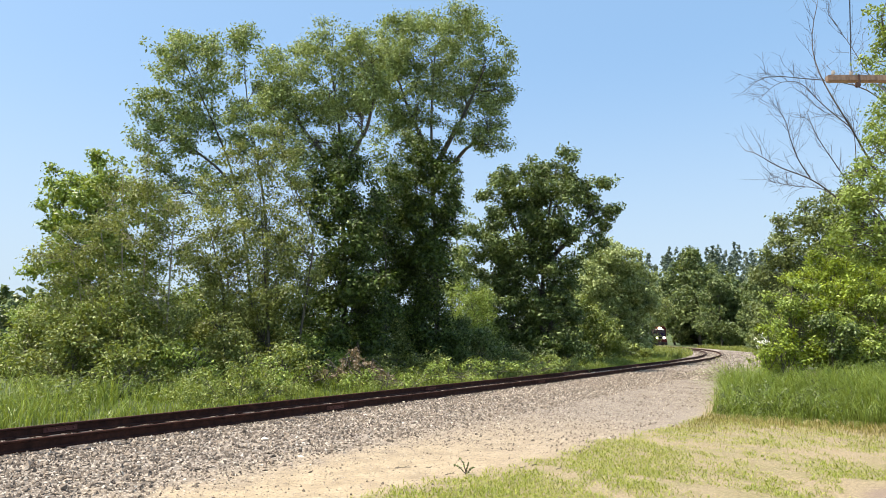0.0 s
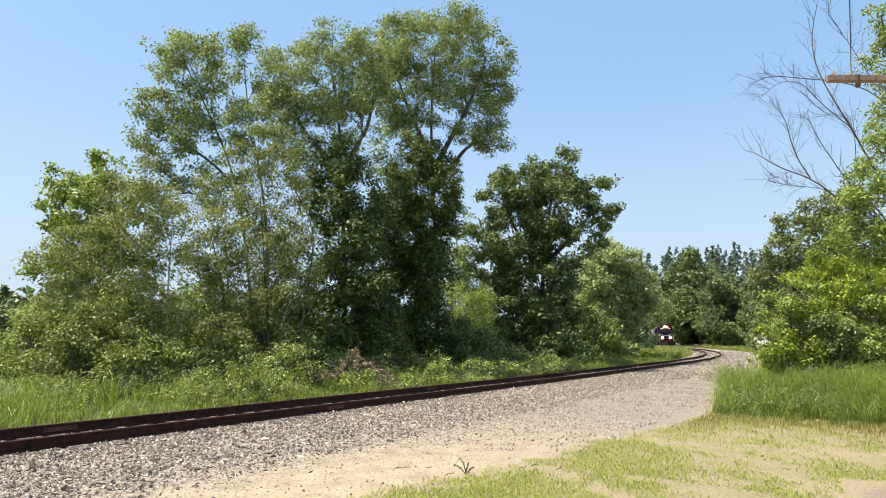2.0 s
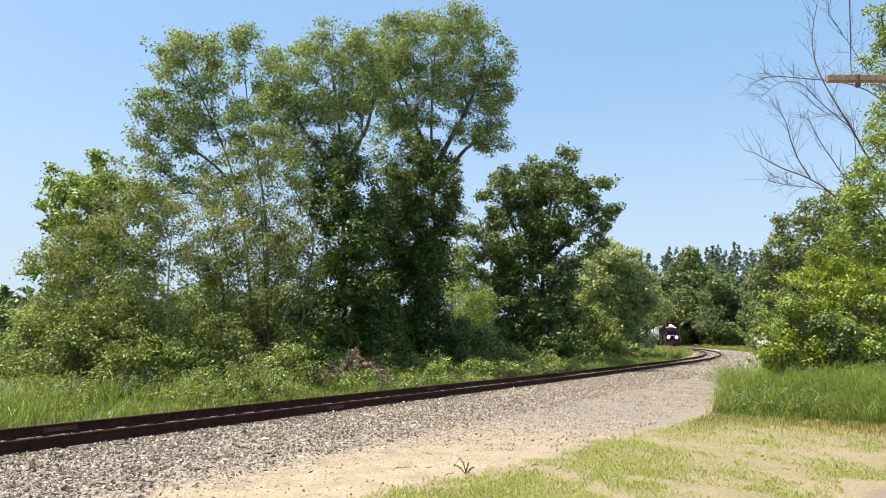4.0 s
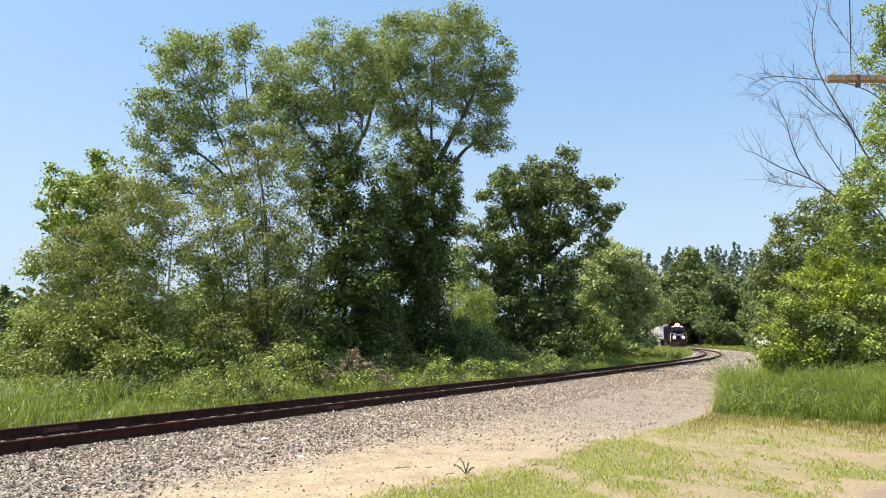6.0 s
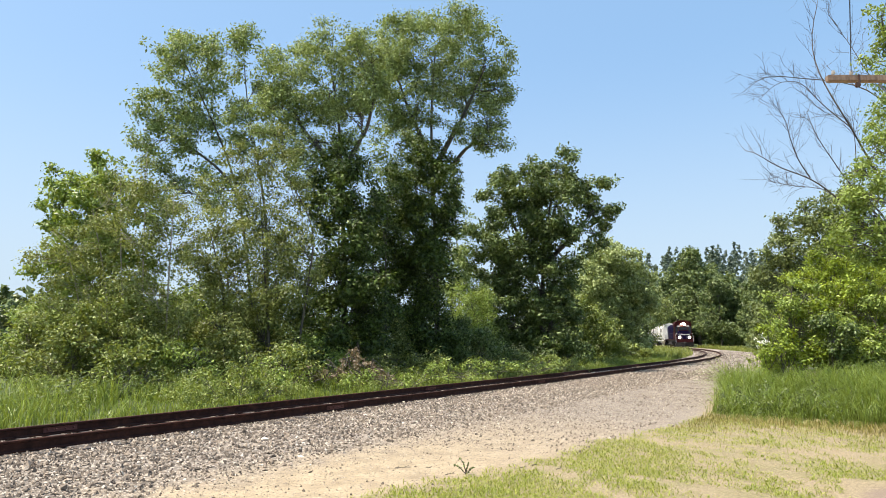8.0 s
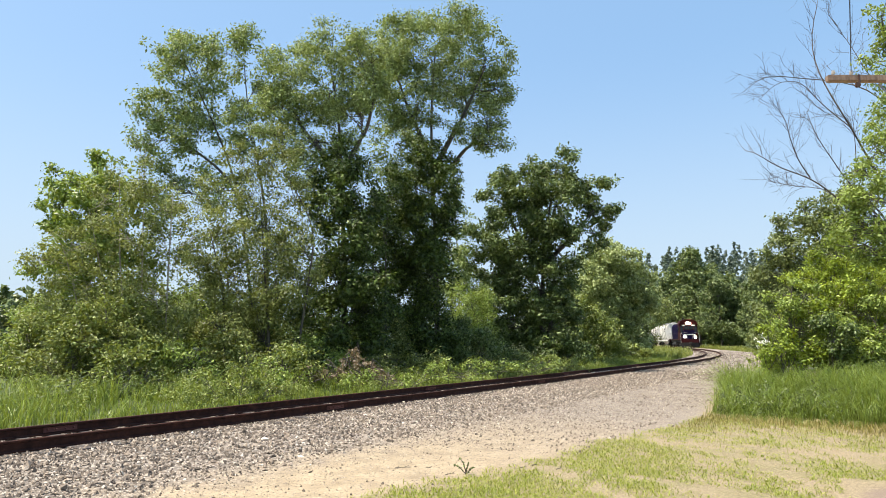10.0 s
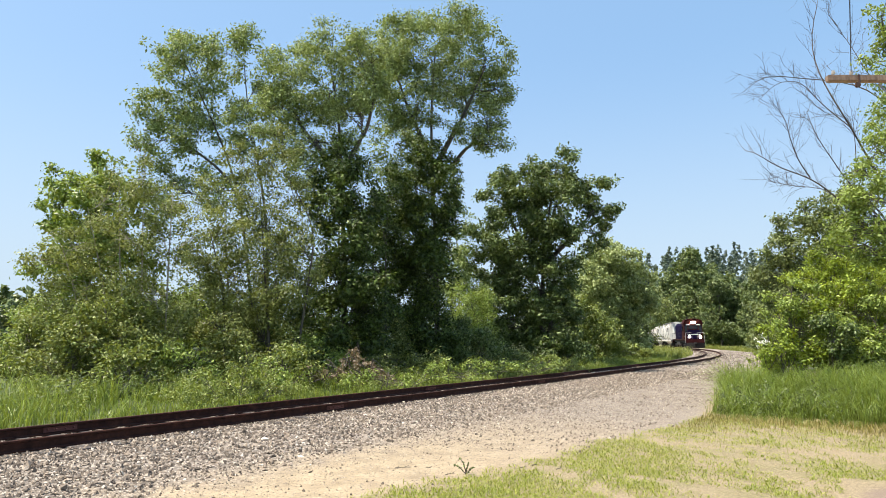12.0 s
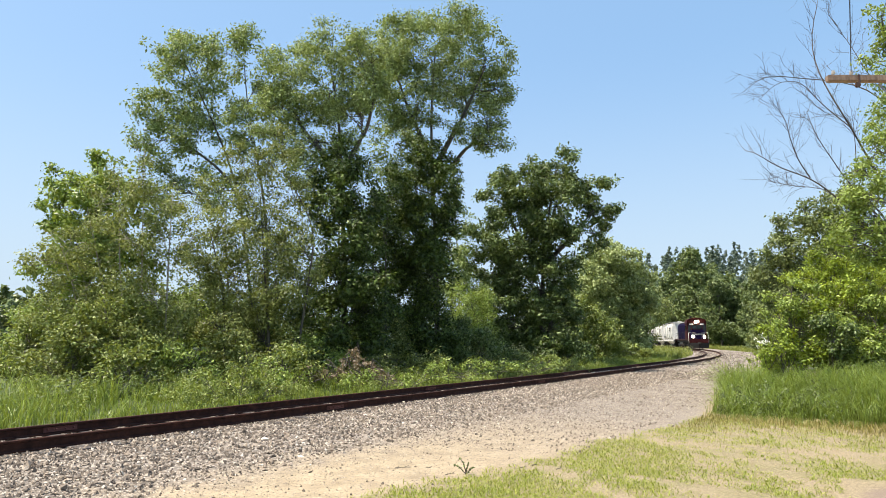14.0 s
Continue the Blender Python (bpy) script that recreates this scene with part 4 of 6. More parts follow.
plant('shrub', (-5.63, 24.00), [(0.13, -0.45, 1.03, 0.92, 0.99, 0.73), (-0.55, -0.02, 0.70, 0.56, 0.60, 0.44), (0.59, 0.16, 0.74, 0.57, 0.61, 0.45), (0.09, 0.10, 1.48, 0.47, 0.51, 0.37)],
      LEAF_SHRUB, BARK, 'sunlit low shrub before the dark trees', r0=0.04, seed=34, density=7, size=0.105, per=30, category='shrub', group='undergrowth shrubs')
plant('shrub', (-5.00, 27.00), [(-0.04, 0.30, 1.15, 0.96, 1.09, 0.85), (-0.62, 0.21, 0.79, 0.57, 0.65, 0.50), (0.60, 0.15, 0.84, 0.57, 0.65, 0.50), (0.17, -0.34, 1.68, 0.47, 0.53, 0.42)],
      LEAF_LIME, BARK, "bright green leafy shrub at the wood's edge", r0=0.04, seed=35, density=7, size=0.105, per=30, category='shrub', group='undergrowth shrubs')
plant('shrub', (-1.29, 29.00), [(-0.01, 0.26, 0.87, 1.37, 1.23, 0.68), (-0.87, 0.22, 0.59, 0.82, 0.74, 0.41), (0.86, 0.49, 0.61, 0.83, 0.74, 0.41), (0.14, 0.20, 1.30, 0.69, 0.62, 0.34)],
      LEAF_BIRCH, BARK, 'yellowish thin-leaved shrub in tall weeds', r0=0.04, seed=36, density=7, size=0.105, per=30, category='shrub', group='undergrowth shrubs')
plant('shrub', (1.91, 35.00), [(-0.03, -0.45, 1.29, 1.35, 1.46, 1.07), (-0.87, -0.02, 0.82, 0.82, 0.88, 0.65), (0.87, 0.16, 0.88, 0.82, 0.89, 0.65), (0.15, 0.10, 1.97, 0.69, 0.74, 0.55)],
      LEAF_OAK, BARK, 'dark leafy undergrowth shrub under the trees', r0=0.04, seed=37, density=7, size=0.105, per=30, category='shrub', group='undergrowth shrubs')
plant('shrub', (1.85, 40.00), [(0.02, 0.30, 3.20, 1.11, 1.62, 1.59), (-0.69, 0.21, 2.54, 0.66, 0.97, 0.95), (0.71, 0.15, 2.62, 0.66, 0.96, 0.94), (0.11, -0.34, 4.17, 0.55, 0.80, 0.79)],
      LEAF_LIME, BARK, "bright green leafy shrub at the wood's edge", r0=0.04, seed=38, density=7, size=0.105, per=30, category='shrub', group='undergrowth shrubs')
plant('shrub', (3.55, 37.00), [(0.01, 0.26, 0.65, 1.75, 1.39, 0.58), (-1.10, 0.22, 0.41, 1.05, 0.83, 0.34), (1.14, 0.49, 0.43, 1.05, 0.84, 0.35), (0.19, 0.20, 1.01, 0.87, 0.70, 0.29)],
      LEAF_BIRCH, BARK, 'yellowish thin-leaved shrub in tall weeds', r0=0.04, seed=39, density=7, size=0.105, per=30, category='shrub', group='undergrowth shrubs')
plant('shrub', (-11.60, 22.80), [(0.0, 0.0, 1.5, 1.6, 1.2, 1.25), (-1.3, 0.2, 1.3, 1.2, 1.0, 1.1), (1.25, 0.1, 1.35, 1.15, 1.0, 1.15), (0.2, 0.4, 2.8, 1.25, 1.0, 0.95), (-0.95, 0.3, 2.35, 0.9, 0.8, 0.8), (1.2, 0.5, 2.45, 0.8, 0.8, 0.7)],
      LEAF_SHRUB, BARK, 'broad sunlit shrub with rounded leaves above tall weeds', r0=0.05, seed=240, density=6.5, size=0.105, per=26, spread=0.26, category='shrub', group='undergrowth shrubs', hollow=0.6)
plant('shrub', (-14.30, 23.60), [(0.0, 0.0, 1.3, 1.3, 1.1, 1.1), (0.9, 0.2, 1.9, 0.9, 0.9, 0.9), (-0.9, 0.1, 1.1, 0.8, 0.8, 0.8), (0.1, 0.3, 2.4, 0.7, 0.7, 0.55)],
      LEAF_SHRUB, BARK, 'rounded sunlit shrub at the river side of the wood', r0=0.05, seed=241, density=6.5, size=0.105, per=26, spread=0.26, category='shrub', group='undergrowth shrubs', hollow=0.6)
plant('bramble', (-5.30, 18.00), [(0.0, 0.0, 0.55, 0.6, 0.6, 0.55), (0.15, 0.1, 1.15, 0.4, 0.4, 0.45), (-0.75, 0.2, 0.4, 0.5, 0.5, 0.4), (0.8, 0.2, 0.35, 0.55, 0.5, 0.38)],
      LEAF_SHRUB, BARK, 'upright bramble in the grass behind the rails', r0=0.015, seed=242, density=14, size=0.08, per=24, spread=0.16, category='bramble', hollow=0.4)
plant('bramble', (-1.90, 23.20), [(0.0, 0.0, 0.4, 1.0, 0.6, 0.42), (1.2, 0.3, 0.35, 0.9, 0.6, 0.4), (-1.1, 0.2, 0.4, 0.8, 0.6, 0.4)],
      LEAF_LIME, BARK, 'low bright bramble sprawling beside the brush pile', r0=0.015, seed=243, density=12, size=0.085, per=22, spread=0.18, category='bramble', hollow=0.4)
plant('bramble', (2.30, 29.30), [(0.0, 0.0, 0.4, 1.3, 0.7, 0.42), (1.9, 0.9, 0.4, 1.2, 0.7, 0.45), (-1.5, -0.4, 0.35, 1.0, 0.6, 0.4)],
      LEAF_LIME, BARK, 'low bright bramble sprawling beside the track', r0=0.015, seed=244, density=9, size=0.1, per=20, spread=0.2, category='bramble', hollow=0.4)
plant('bramble', (-5.60, 20.30), [(0.0, 0.0, 0.5, 0.9, 0.6, 0.55), (1.1, 0.5, 0.45, 0.8, 0.6, 0.5), (0.5, 0.3, 1.0, 0.5, 0.5, 0.4)],
      LEAF_LIME, BARK, 'bright bramble sprawling in the trackside grass', r0=0.015, seed=246, density=11, size=0.085, per=22, spread=0.18, category='bramble', hollow=0.4)
plant('bramble', (0.20, 26.40), [(0.0, 0.0, 0.45, 1.0, 0.6, 0.45), (1.2, 0.9, 0.45, 0.9, 0.6, 0.45), (-1.0, -0.7, 0.45, 0.8, 0.6, 0.45)],
      LEAF_LIME, BARK, 'low bright bramble along the dark trees', r0=0.015, seed=247, density=10, size=0.095, per=22, spread=0.18, category='bramble', hollow=0.4)
plant('bramble', (5.00, 33.80), [(0.0, 0.0, 0.5, 1.3, 0.7, 0.5), (1.7, 1.6, 0.5, 1.2, 0.7, 0.5), (-1.4, -1.2, 0.45, 1.1, 0.7, 0.45)],
      LEAF_SHRUB, BARK, 'low leafy bramble along the dark trees', r0=0.015, seed=248, density=8, size=0.11, per=20, spread=0.2, category='bramble', hollow=0.4)
plant('shrub', (6.90, 43.60), [(0.0, 0.0, 0.9, 1.6, 1.0, 0.9), (-1.4, -0.2, 0.8, 1.1, 0.9, 0.8), (1.4, 0.3, 0.9, 1.2, 0.9, 0.9)],
      LEAF_OAK, BARK, 'dark low shrub at the foot of the oak', r0=0.04, seed=249, density=5, size=0.15, per=22, spread=0.3, category='shrub', group='undergrowth shrubs')
plant('shrub', (0.90, 42.00), [(-0.3, 0.0, 2.4, 1.3, 1.0, 1.3), (0.6, 0.1, 4.1, 1.3, 1.0, 1.3), (1.2, 0.0, 2.2, 1.2, 1.0, 1.2), (-0.3, 0.1, 5.1, 0.9, 0.9, 0.8)],
      LEAF_LIME, BARK, 'bright green leafy shrub in a gap between trees', r0=0.04, seed=250, density=5, size=0.13, per=24, spread=0.3, category='shrub', group='undergrowth shrubs')
plant('thicket_shrub', (13.31, 22.50), [(-0.40, -0.42, 4.55, 0.70, 0.80, 0.62), (1.06, 0.37, 5.04, 0.82, 1.00, 0.84), (-1.17, -0.06, 4.03, 0.62, 0.68, 0.50), (1.57, 0.40, 4.07, 0.82, 1.04, 0.92), (-0.26, -0.37, 3.53, 0.97, 0.95, 0.62)],
      LEAF_BRIGHT, BARK, 'bright green sunlit vine-draped shrub by the pole', r0=0.05, seed=140, density=22, size=0.09, per=34, spread=0.2, category='shrub', group='thicket shrubs', fill=0.05, hollow=0.6)
plant('thicket_shrub', (10.86, 21.00), [(-0.29, -0.41, 3.14, 0.65, 0.67, 0.46), (0.75, 0.29, 2.75, 0.67, 0.71, 0.50), (-0.51, -0.08, 2.47, 0.46, 0.53, 0.43), (-0.06, -0.48, 2.12, 0.73, 0.73, 0.48)],
      LEAF_LIME, BARK, 'fresh green shrub leaning over the gravel', r0=0.05, seed=141, density=22, size=0.09, per=34, spread=0.2, category='shrub', group='thicket shrubs', fill=0.05, hollow=0.6)
plant('thicket_shrub', (9.91, 20.30), [(-0.31, -0.47, 1.78, 0.47, 0.56, 0.46), (0.44, 0.28, 1.28, 0.64, 0.72, 0.56), (-0.64, -0.41, 1.37, 0.28, 0.50, 0.34), (1.07, 0.38, 1.11, 0.65, 0.68, 0.48), (0.45, -0.25, 1.70, 0.39, 0.50, 0.39)],
      LEAF_BRIGHT, BARK, 'bright bramble shrub with white blossom at the roadside', r0=0.05, seed=142, density=22, size=0.09, per=34, spread=0.2, category='shrub', group='thicket shrubs', fill=0.05, hollow=0.6, blossom=(-0.66, -0.35, 1.74, 0.07, 12))
plant('thicket_shrub', (12.82, 20.80), [(0.31, 0.36, 2.83, 0.70, 0.80, 0.64), (0.34, -0.48, 2.28, 0.64, 0.82, 0.72), (-0.74, -0.45, 2.20, 0.61, 0.73, 0.61), (0.27, 0.06, 1.44, 0.74, 0.88, 0.73), (-0.74, -0.31, 1.28, 0.64, 0.77, 0.64)],
      LEAF_LIME, BARK, 'broad leafy shrub in the roadside thicket', r0=0.05, seed=143, density=22, size=0.09, per=34, spread=0.2, category='shrub', group='thicket shrubs', fill=0.05, hollow=0.6)
plant('thicket_shrub', (11.45, 20.20), [(-0.23, -0.29, 1.94, 0.50, 0.66, 0.59), (-0.03, 0.03, 1.12, 0.71, 0.76, 0.55), (-0.53, 0.09, 0.71, 0.63, 0.61, 0.39), (0.33, -0.43, 0.81, 0.69, 0.67, 0.43)],
      LEAF_OAK, BARK, 'darker leafy shrub deep in the thicket', r0=0.05, seed=144, density=22, size=0.09, per=34, spread=0.2, category='shrub', group='thicket shrubs', fill=0.05, hollow=0.6)
plant('thicket_shrub', (9.61, 21.50), [(-0.09, 0.14, 0.73, 0.37, 0.50, 0.30), (0.48, 0.40, 0.81, 0.34, 0.50, 0.37), (-0.44, 0.19, 0.52, 0.27, 0.50, 0.20)],
      LEAF_LIME, BARK, "low leafy shrub at the thicket's end", r0=0.05, seed=145, density=22, size=0.09, per=34, spread=0.2, category='shrub', group='thicket shrubs', fill=0.05, hollow=0.6)
plant('thicket_shrub', (11.75, 21.20), [(-1.15, -0.1, 1.2, 0.7, 0.8, 0.75), (-0.5, 0.0, 2.3, 0.8, 0.8, 0.85), (0.3, -0.3, 1.3, 1.0, 0.8, 0.85), (0.6, 0.1, 2.7, 1.0, 0.9, 1.0), (1.4, -0.3, 1.6, 1.0, 0.8, 0.95), (1.7, 0.1, 3.2, 1.0, 0.9, 0.95), (2.3, -0.1, 2.1, 0.9, 0.8, 1.0)],
      LEAF_BRIGHT, BARK, 'great mound of bright bramble beside the gravel road', r0=0.05, seed=146, density=11, size=0.09, per=30, spread=0.22, category='shrub', group='thicket shrubs', fill=0.1, hollow=0.65)
plant('deciduous_tree', (21.68, 40.00), [(0.26, 0.40, 9.34, 0.91, 1.10, 0.93), (1.12, -0.10, 8.56, 1.28, 1.55, 1.31), (2.79, 0.30, 9.67, 1.30, 1.68, 1.49), (-1.29, 0.22, 7.93, 0.81, 1.07, 0.98), (-0.53, -0.43, 6.82, 1.74, 1.91, 1.44), (2.14, -0.42, 6.82, 1.58, 1.91, 1.60), (-1.86, -0.30, 5.83, 1.26, 1.62, 1.44), (-1.96, 0.50, 3.55, 1.28, 1.82, 1.76), (0.14, -0.05, 4.18, 1.90, 2.28, 1.91), (2.06, -0.14, 3.85, 1.57, 2.08, 1.90), (-2.23, -0.17, 1.88, 1.09, 1.40, 1.24)],
      LEAF_MID, BARK, 'pale mid-green broadleaf tree behind the thicket',
      trunks=[[(-0.07, 0.00, 0.90), (0.25, 0.06, 5.19), (0.16, 0.12, 8.58)], [(0.43, 0.00, 3.19), (2.05, 0.06, 6.87), (2.58, 0.12, 9.27)]], r0=0.12, seed=41, density=3.6, size=0.18, per=24, spread=0.36)
plant('deciduous_tree', (12.13, 18.00), [(-0.03, -0.33, 10.58, 0.44, 0.69, 0.71), (0.32, -0.37, 9.58, 0.73, 1.00, 0.93), (0.27, 0.21, 9.17, 0.27, 0.50, 0.48), (0.12, -0.19, 7.72, 0.58, 0.72, 0.61), (-0.14, 0.35, 7.08, 0.57, 0.67, 0.54), (0.12, 0.01, 6.35, 0.88, 0.98, 0.75), (-0.58, 0.42, 5.97, 0.45, 0.59, 0.54), (-0.53, -0.12, 5.07, 0.79, 0.87, 0.66), (-0.04, -0.47, 4.70, 0.84, 1.02, 0.86), (-0.55, 0.43, 4.39, 0.59, 0.71, 0.60), (1.21, 0.44, 8.10, 0.91, 1.31, 1.27), (-0.77, 0.19, 6.39, 0.38, 0.50, 0.40), (-1.11, 0.18, 5.05, 0.53, 0.64, 0.54), (-0.71, -0.42, 5.55, 0.60, 0.71, 0.58), (-0.14, -0.45, 9.87, 0.32, 0.61, 0.70)],
      LEAF_LIME, BARK, 'tall roadside tree reaching up beside the pole',
      trunks=[[(0.15, 0.00, 1.04), (0.46, 0.06, 4.78), (0.57, 0.12, 7.94), (0.50, 0.18, 10.58)]], r0=0.14, seed=42, density=15, size=0.085, per=26, spread=0.2)
plant('scrub_tree', (-8.16, 30.50), [(-1.67, -0.09, 6.15, 1.22, 1.47, 1.24), (0.11, -0.02, 5.90, 1.22, 1.55, 1.36), (1.75, -0.01, 6.94, 0.78, 1.22, 1.25), (-2.96, 0.13, 4.62, 1.10, 1.32, 1.10), (-0.46, -0.40, 3.57, 1.31, 1.50, 1.20), (1.49, -0.21, 4.08, 1.08, 1.45, 1.33), (-1.65, -0.47, 8.42, 0.85, 1.03, 0.87), (-4.10, 0.12, 6.96, 0.86, 1.27, 1.25)],
      LEAF_OAK, BARK, 'dull green scrub tree behind the birches',
      trunks=[[(0.30, 0.00, 0.59), (0.03, 0.06, 4.36), (-0.32, 0.12, 6.94)], [(-0.96, 0.00, 0.59), (-1.47, 0.06, 3.85), (-1.86, 0.12, 6.94)]], r0=0.07, seed=210, density=4.0, per=26, size=0.12, spread=0.32, hollow=0.25, twigs=14)
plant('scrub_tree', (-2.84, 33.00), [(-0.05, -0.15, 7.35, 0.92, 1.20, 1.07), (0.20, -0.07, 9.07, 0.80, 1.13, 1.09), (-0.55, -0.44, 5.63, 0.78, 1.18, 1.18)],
      LEAF_SHADED_VINE, BARK, 'thin young tree between two vine-clad trunks',
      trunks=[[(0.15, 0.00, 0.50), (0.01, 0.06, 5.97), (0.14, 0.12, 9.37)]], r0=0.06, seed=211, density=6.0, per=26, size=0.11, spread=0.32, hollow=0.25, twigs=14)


def build_dead_tree():
    rng = np.random.default_rng(77)
    base = np.array([13.6, 22.0, 0.0])
    lower = [
        ([(0.66, 0.00, 4.86), (0.24, 0.34, 5.92), (-0.64, 0.36, 6.76), (-1.37, 0.06, 7.11), (-2.53, -0.30, 7.34), (-3.08, -0.38, 7.59), (-3.24, -0.11, 8.04), (-3.39, 0.26, 8.10)], 0.05),
        ([(-1.21, 0.34, 7.18), (-1.57, 0.36, 7.80), (-1.95, 0.06, 8.46), (-2.23, -0.30, 9.00), (-2.52, -0.38, 9.35)], 0.032),
        ([(1.31, 0.36, 5.46), (-0.20, 0.06, 7.06), (-0.89, -0.30, 7.80), (-1.33, -0.38, 8.42), (-1.39, -0.11, 9.26)], 0.04),
        ([(1.35, 0.06, 6.14), (-0.13, -0.30, 8.82), (-0.53, -0.38, 9.44), (-0.77, -0.11, 10.30), (-0.85, 0.26, 11.33), (-0.81, 0.40, 12.28), (-0.62, 0.16, 13.27)], 0.055)]
    upper = [
        ([(1.63, -0.30, 8.91), (1.01, -0.38, 9.63), (0.69, -0.11, 10.16), (0.02, 0.26, 10.55), (-1.20, 0.40, 10.70), (-2.53, 0.16, 10.75), (-3.20, -0.22, 10.26)], 0.04),
        ([(1.59, -0.38, 9.07), (0.73, -0.11, 10.69), (0.50, 0.26, 11.82), (0.16, 0.40, 12.58), (-0.23, 0.16, 12.87)], 0.03),
        ([(0.02, -0.11, 8.79), (-0.52, 0.26, 9.58), (-0.96, 0.40, 10.21), (-1.34, 0.16, 10.51), (-2.37, -0.22, 10.36), (-3.14, -0.40, 9.63)], 0.028),
        ([(-0.69, 0.26, 6.74), (-1.11, 0.40, 6.86), (-1.97, 0.16, 6.86), (-2.78, -0.22, 6.90)], 0.02)]
    stems = [
        ([(0.41, 0.40, 7.52), (0.31, 0.16, 8.59), (-0.10, -0.22, 9.13), (-1.01, -0.40, 9.16), (-1.58, -0.21, 9.98)], 0.022),
        ([(2.70, 0.16, 0.90), (1.45, -0.22, 3.50), (0.40, -0.40, 4.80)], 0.07),
        ([(1.45, -0.22, 3.50), (1.18, -0.40, 5.69), (1.16, -0.21, 6.09)], 0.06),
        ([(1.28, -0.40, 4.80), (1.83, -0.21, 7.55), (1.97, 0.17, 9.16)], 0.05)]
    limbs = lower + upper + stems
    ob = empty("dead_tree", Matrix.Translation(base), "leafless dead tree with fine grey branches", "tree")

    def twig(p, d, length, r, depth, ways):
        n = 6
        pts = [p]
        for _ in range(n - 1):
            d = d + rng.normal(0, 0.16, 3) + np.array([0, 0, 0.05])
            d /= np.linalg.norm(d)
            pts.append(pts[-1] + d * length / (n - 1))
        pts = np.array(pts)
        ways.append((pts, np.linspace(r, r * 0.45, n)))
        if depth:
            for _ in range(3):
                i = rng.integers(1, n)
                side = d + rng.normal(0, 0.55, 3)
                twig(pts[i], side / np.linalg.norm(side), length * rng.uniform(0.4, 0.65), r * 0.55, depth - 1, ways)

    for pts, r in limbs:
        w, rad = trunk_way(pts, r * 0.66, r * 0.22, 16)
        ways = [(w, rad)]
        tan = np.gradient(w, axis=0)
        for i in range(4, 16):
            for _ in range(1 if rng.random() < 0.4 else 2):
                d = tan[i] / np.linalg.norm(tan[i]) + rng.normal(0, 0.5, 3) + np.array([0, 0, 0.25])
                twig(w[i], d / np.linalg.norm(d), rng.uniform(0.4, 1.1), 0.007, 1, ways)
        v, f = tubes(ways, 5)
        part_mesh("branch", mesh_from("branch", v, f, DEADWOOD, True), ob)


build_dead_tree()


# ---------------------------------------------------------------- far woods


def far_tree(name, seed, height, label, leaf):
    """A woodland tree some way off: trunk and a crown of many clumps."""
    rng = np.random.default_rng(seed)
    ob = empty(name, Matrix(), label, "tree", "woodland trees")
    w = trunk_way([(0, 0, 0), (rng.normal(0, 0.2), 0, height * 0.4), (rng.normal(0, 0.5), 0, height * 0.9)], 0.2, 0.05)
    ways, cl = [w], []
    for k in range(16):
        zc = height * (0.12 + 0.8 * (k + rng.random()) / 16)
        wide = height * 0.24 * math.sin(math.pi * min(0.97, 0.22 + 0.75 * zc / height)) + 0.6
        a = rng.uniform(0, 6.28)
        c = np.array([math.cos(a) * wide * 0.75, math.sin(a) * wide * 0.75, zc])
        ways.append((curve_points(w[0][min(13, int(zc / height * 11))], c, 0.05, rng, 5), np.linspace(0.07, 0.02, 5)))
        d = rng.normal(0, 1, (72, 3))
        d /= np.linalg.norm(d, axis=1)[:, None]
        cl.append(c + d * (0.35 + 0.75 * rng.random((72, 1)) ** 0.4) * np.array([wide * 0.7, wide * 0.7, height * 0.1]))
    v, f = tubes(ways)
    part_mesh("trunk", mesh_from("trunk", v, f, BARK, True), ob)
    v, f = leaves(np.concatenate(cl), 0.42, 9, 0.52, rng)
    part_mesh("crown", mesh_from("crown", v, f, leaf), ob)
    return ob


def build_far_trees():
    kinds = [far_tree("woodland_tree", 60, 15.0, "dark green broadleaf tree at the edge of distant woods", LEAF_FAR),
             far_tree("woodland_tree", 61, 13.0, "mid-green rounded tree at the edge of distant woods", LEAF_OAK),
             far_tree("woodland_tree", 62, 16.0, "tall dark tree at the edge of distant woods", LEAF_FAR)]
    rng = np.random.default_rng(63)
    spots = [(58, 143), (63, 146), (68, 138), (62.5, 132), (72, 140), (67, 126), (56, 152), (52, 166), (47, 172), (51.5, 178), (56, 170), (60, 160), (43, 181),
             (71, 124), (64, 112), (68, 104), (63, 92), (59, 80), (55, 68), (61.5, 178), (66, 192), (71, 210), (60, 188)]
    for k, (x, y) in enumerate(spots):
        along, off = beside(x, y)
        if abs(off[0]) < 9:
            x += 11 if off[0] > 0 else -9       # clear of the line
        z = float(ground_z(np.array([x]), np.array([y]))[0]) - 0.1
        src = kinds[k % 3]
        m = Matrix.Translation((x + rng.normal(0, 0.5), y, z)) @ Matrix.Rotation(rng.uniform(0, 6.28), 4, "Z") @ Matrix.Scale(1.5 if y > 158 else 1.0, 4)
        if k < 3:
            src.matrix_world = m
        else:
            copy_thing(src, m)


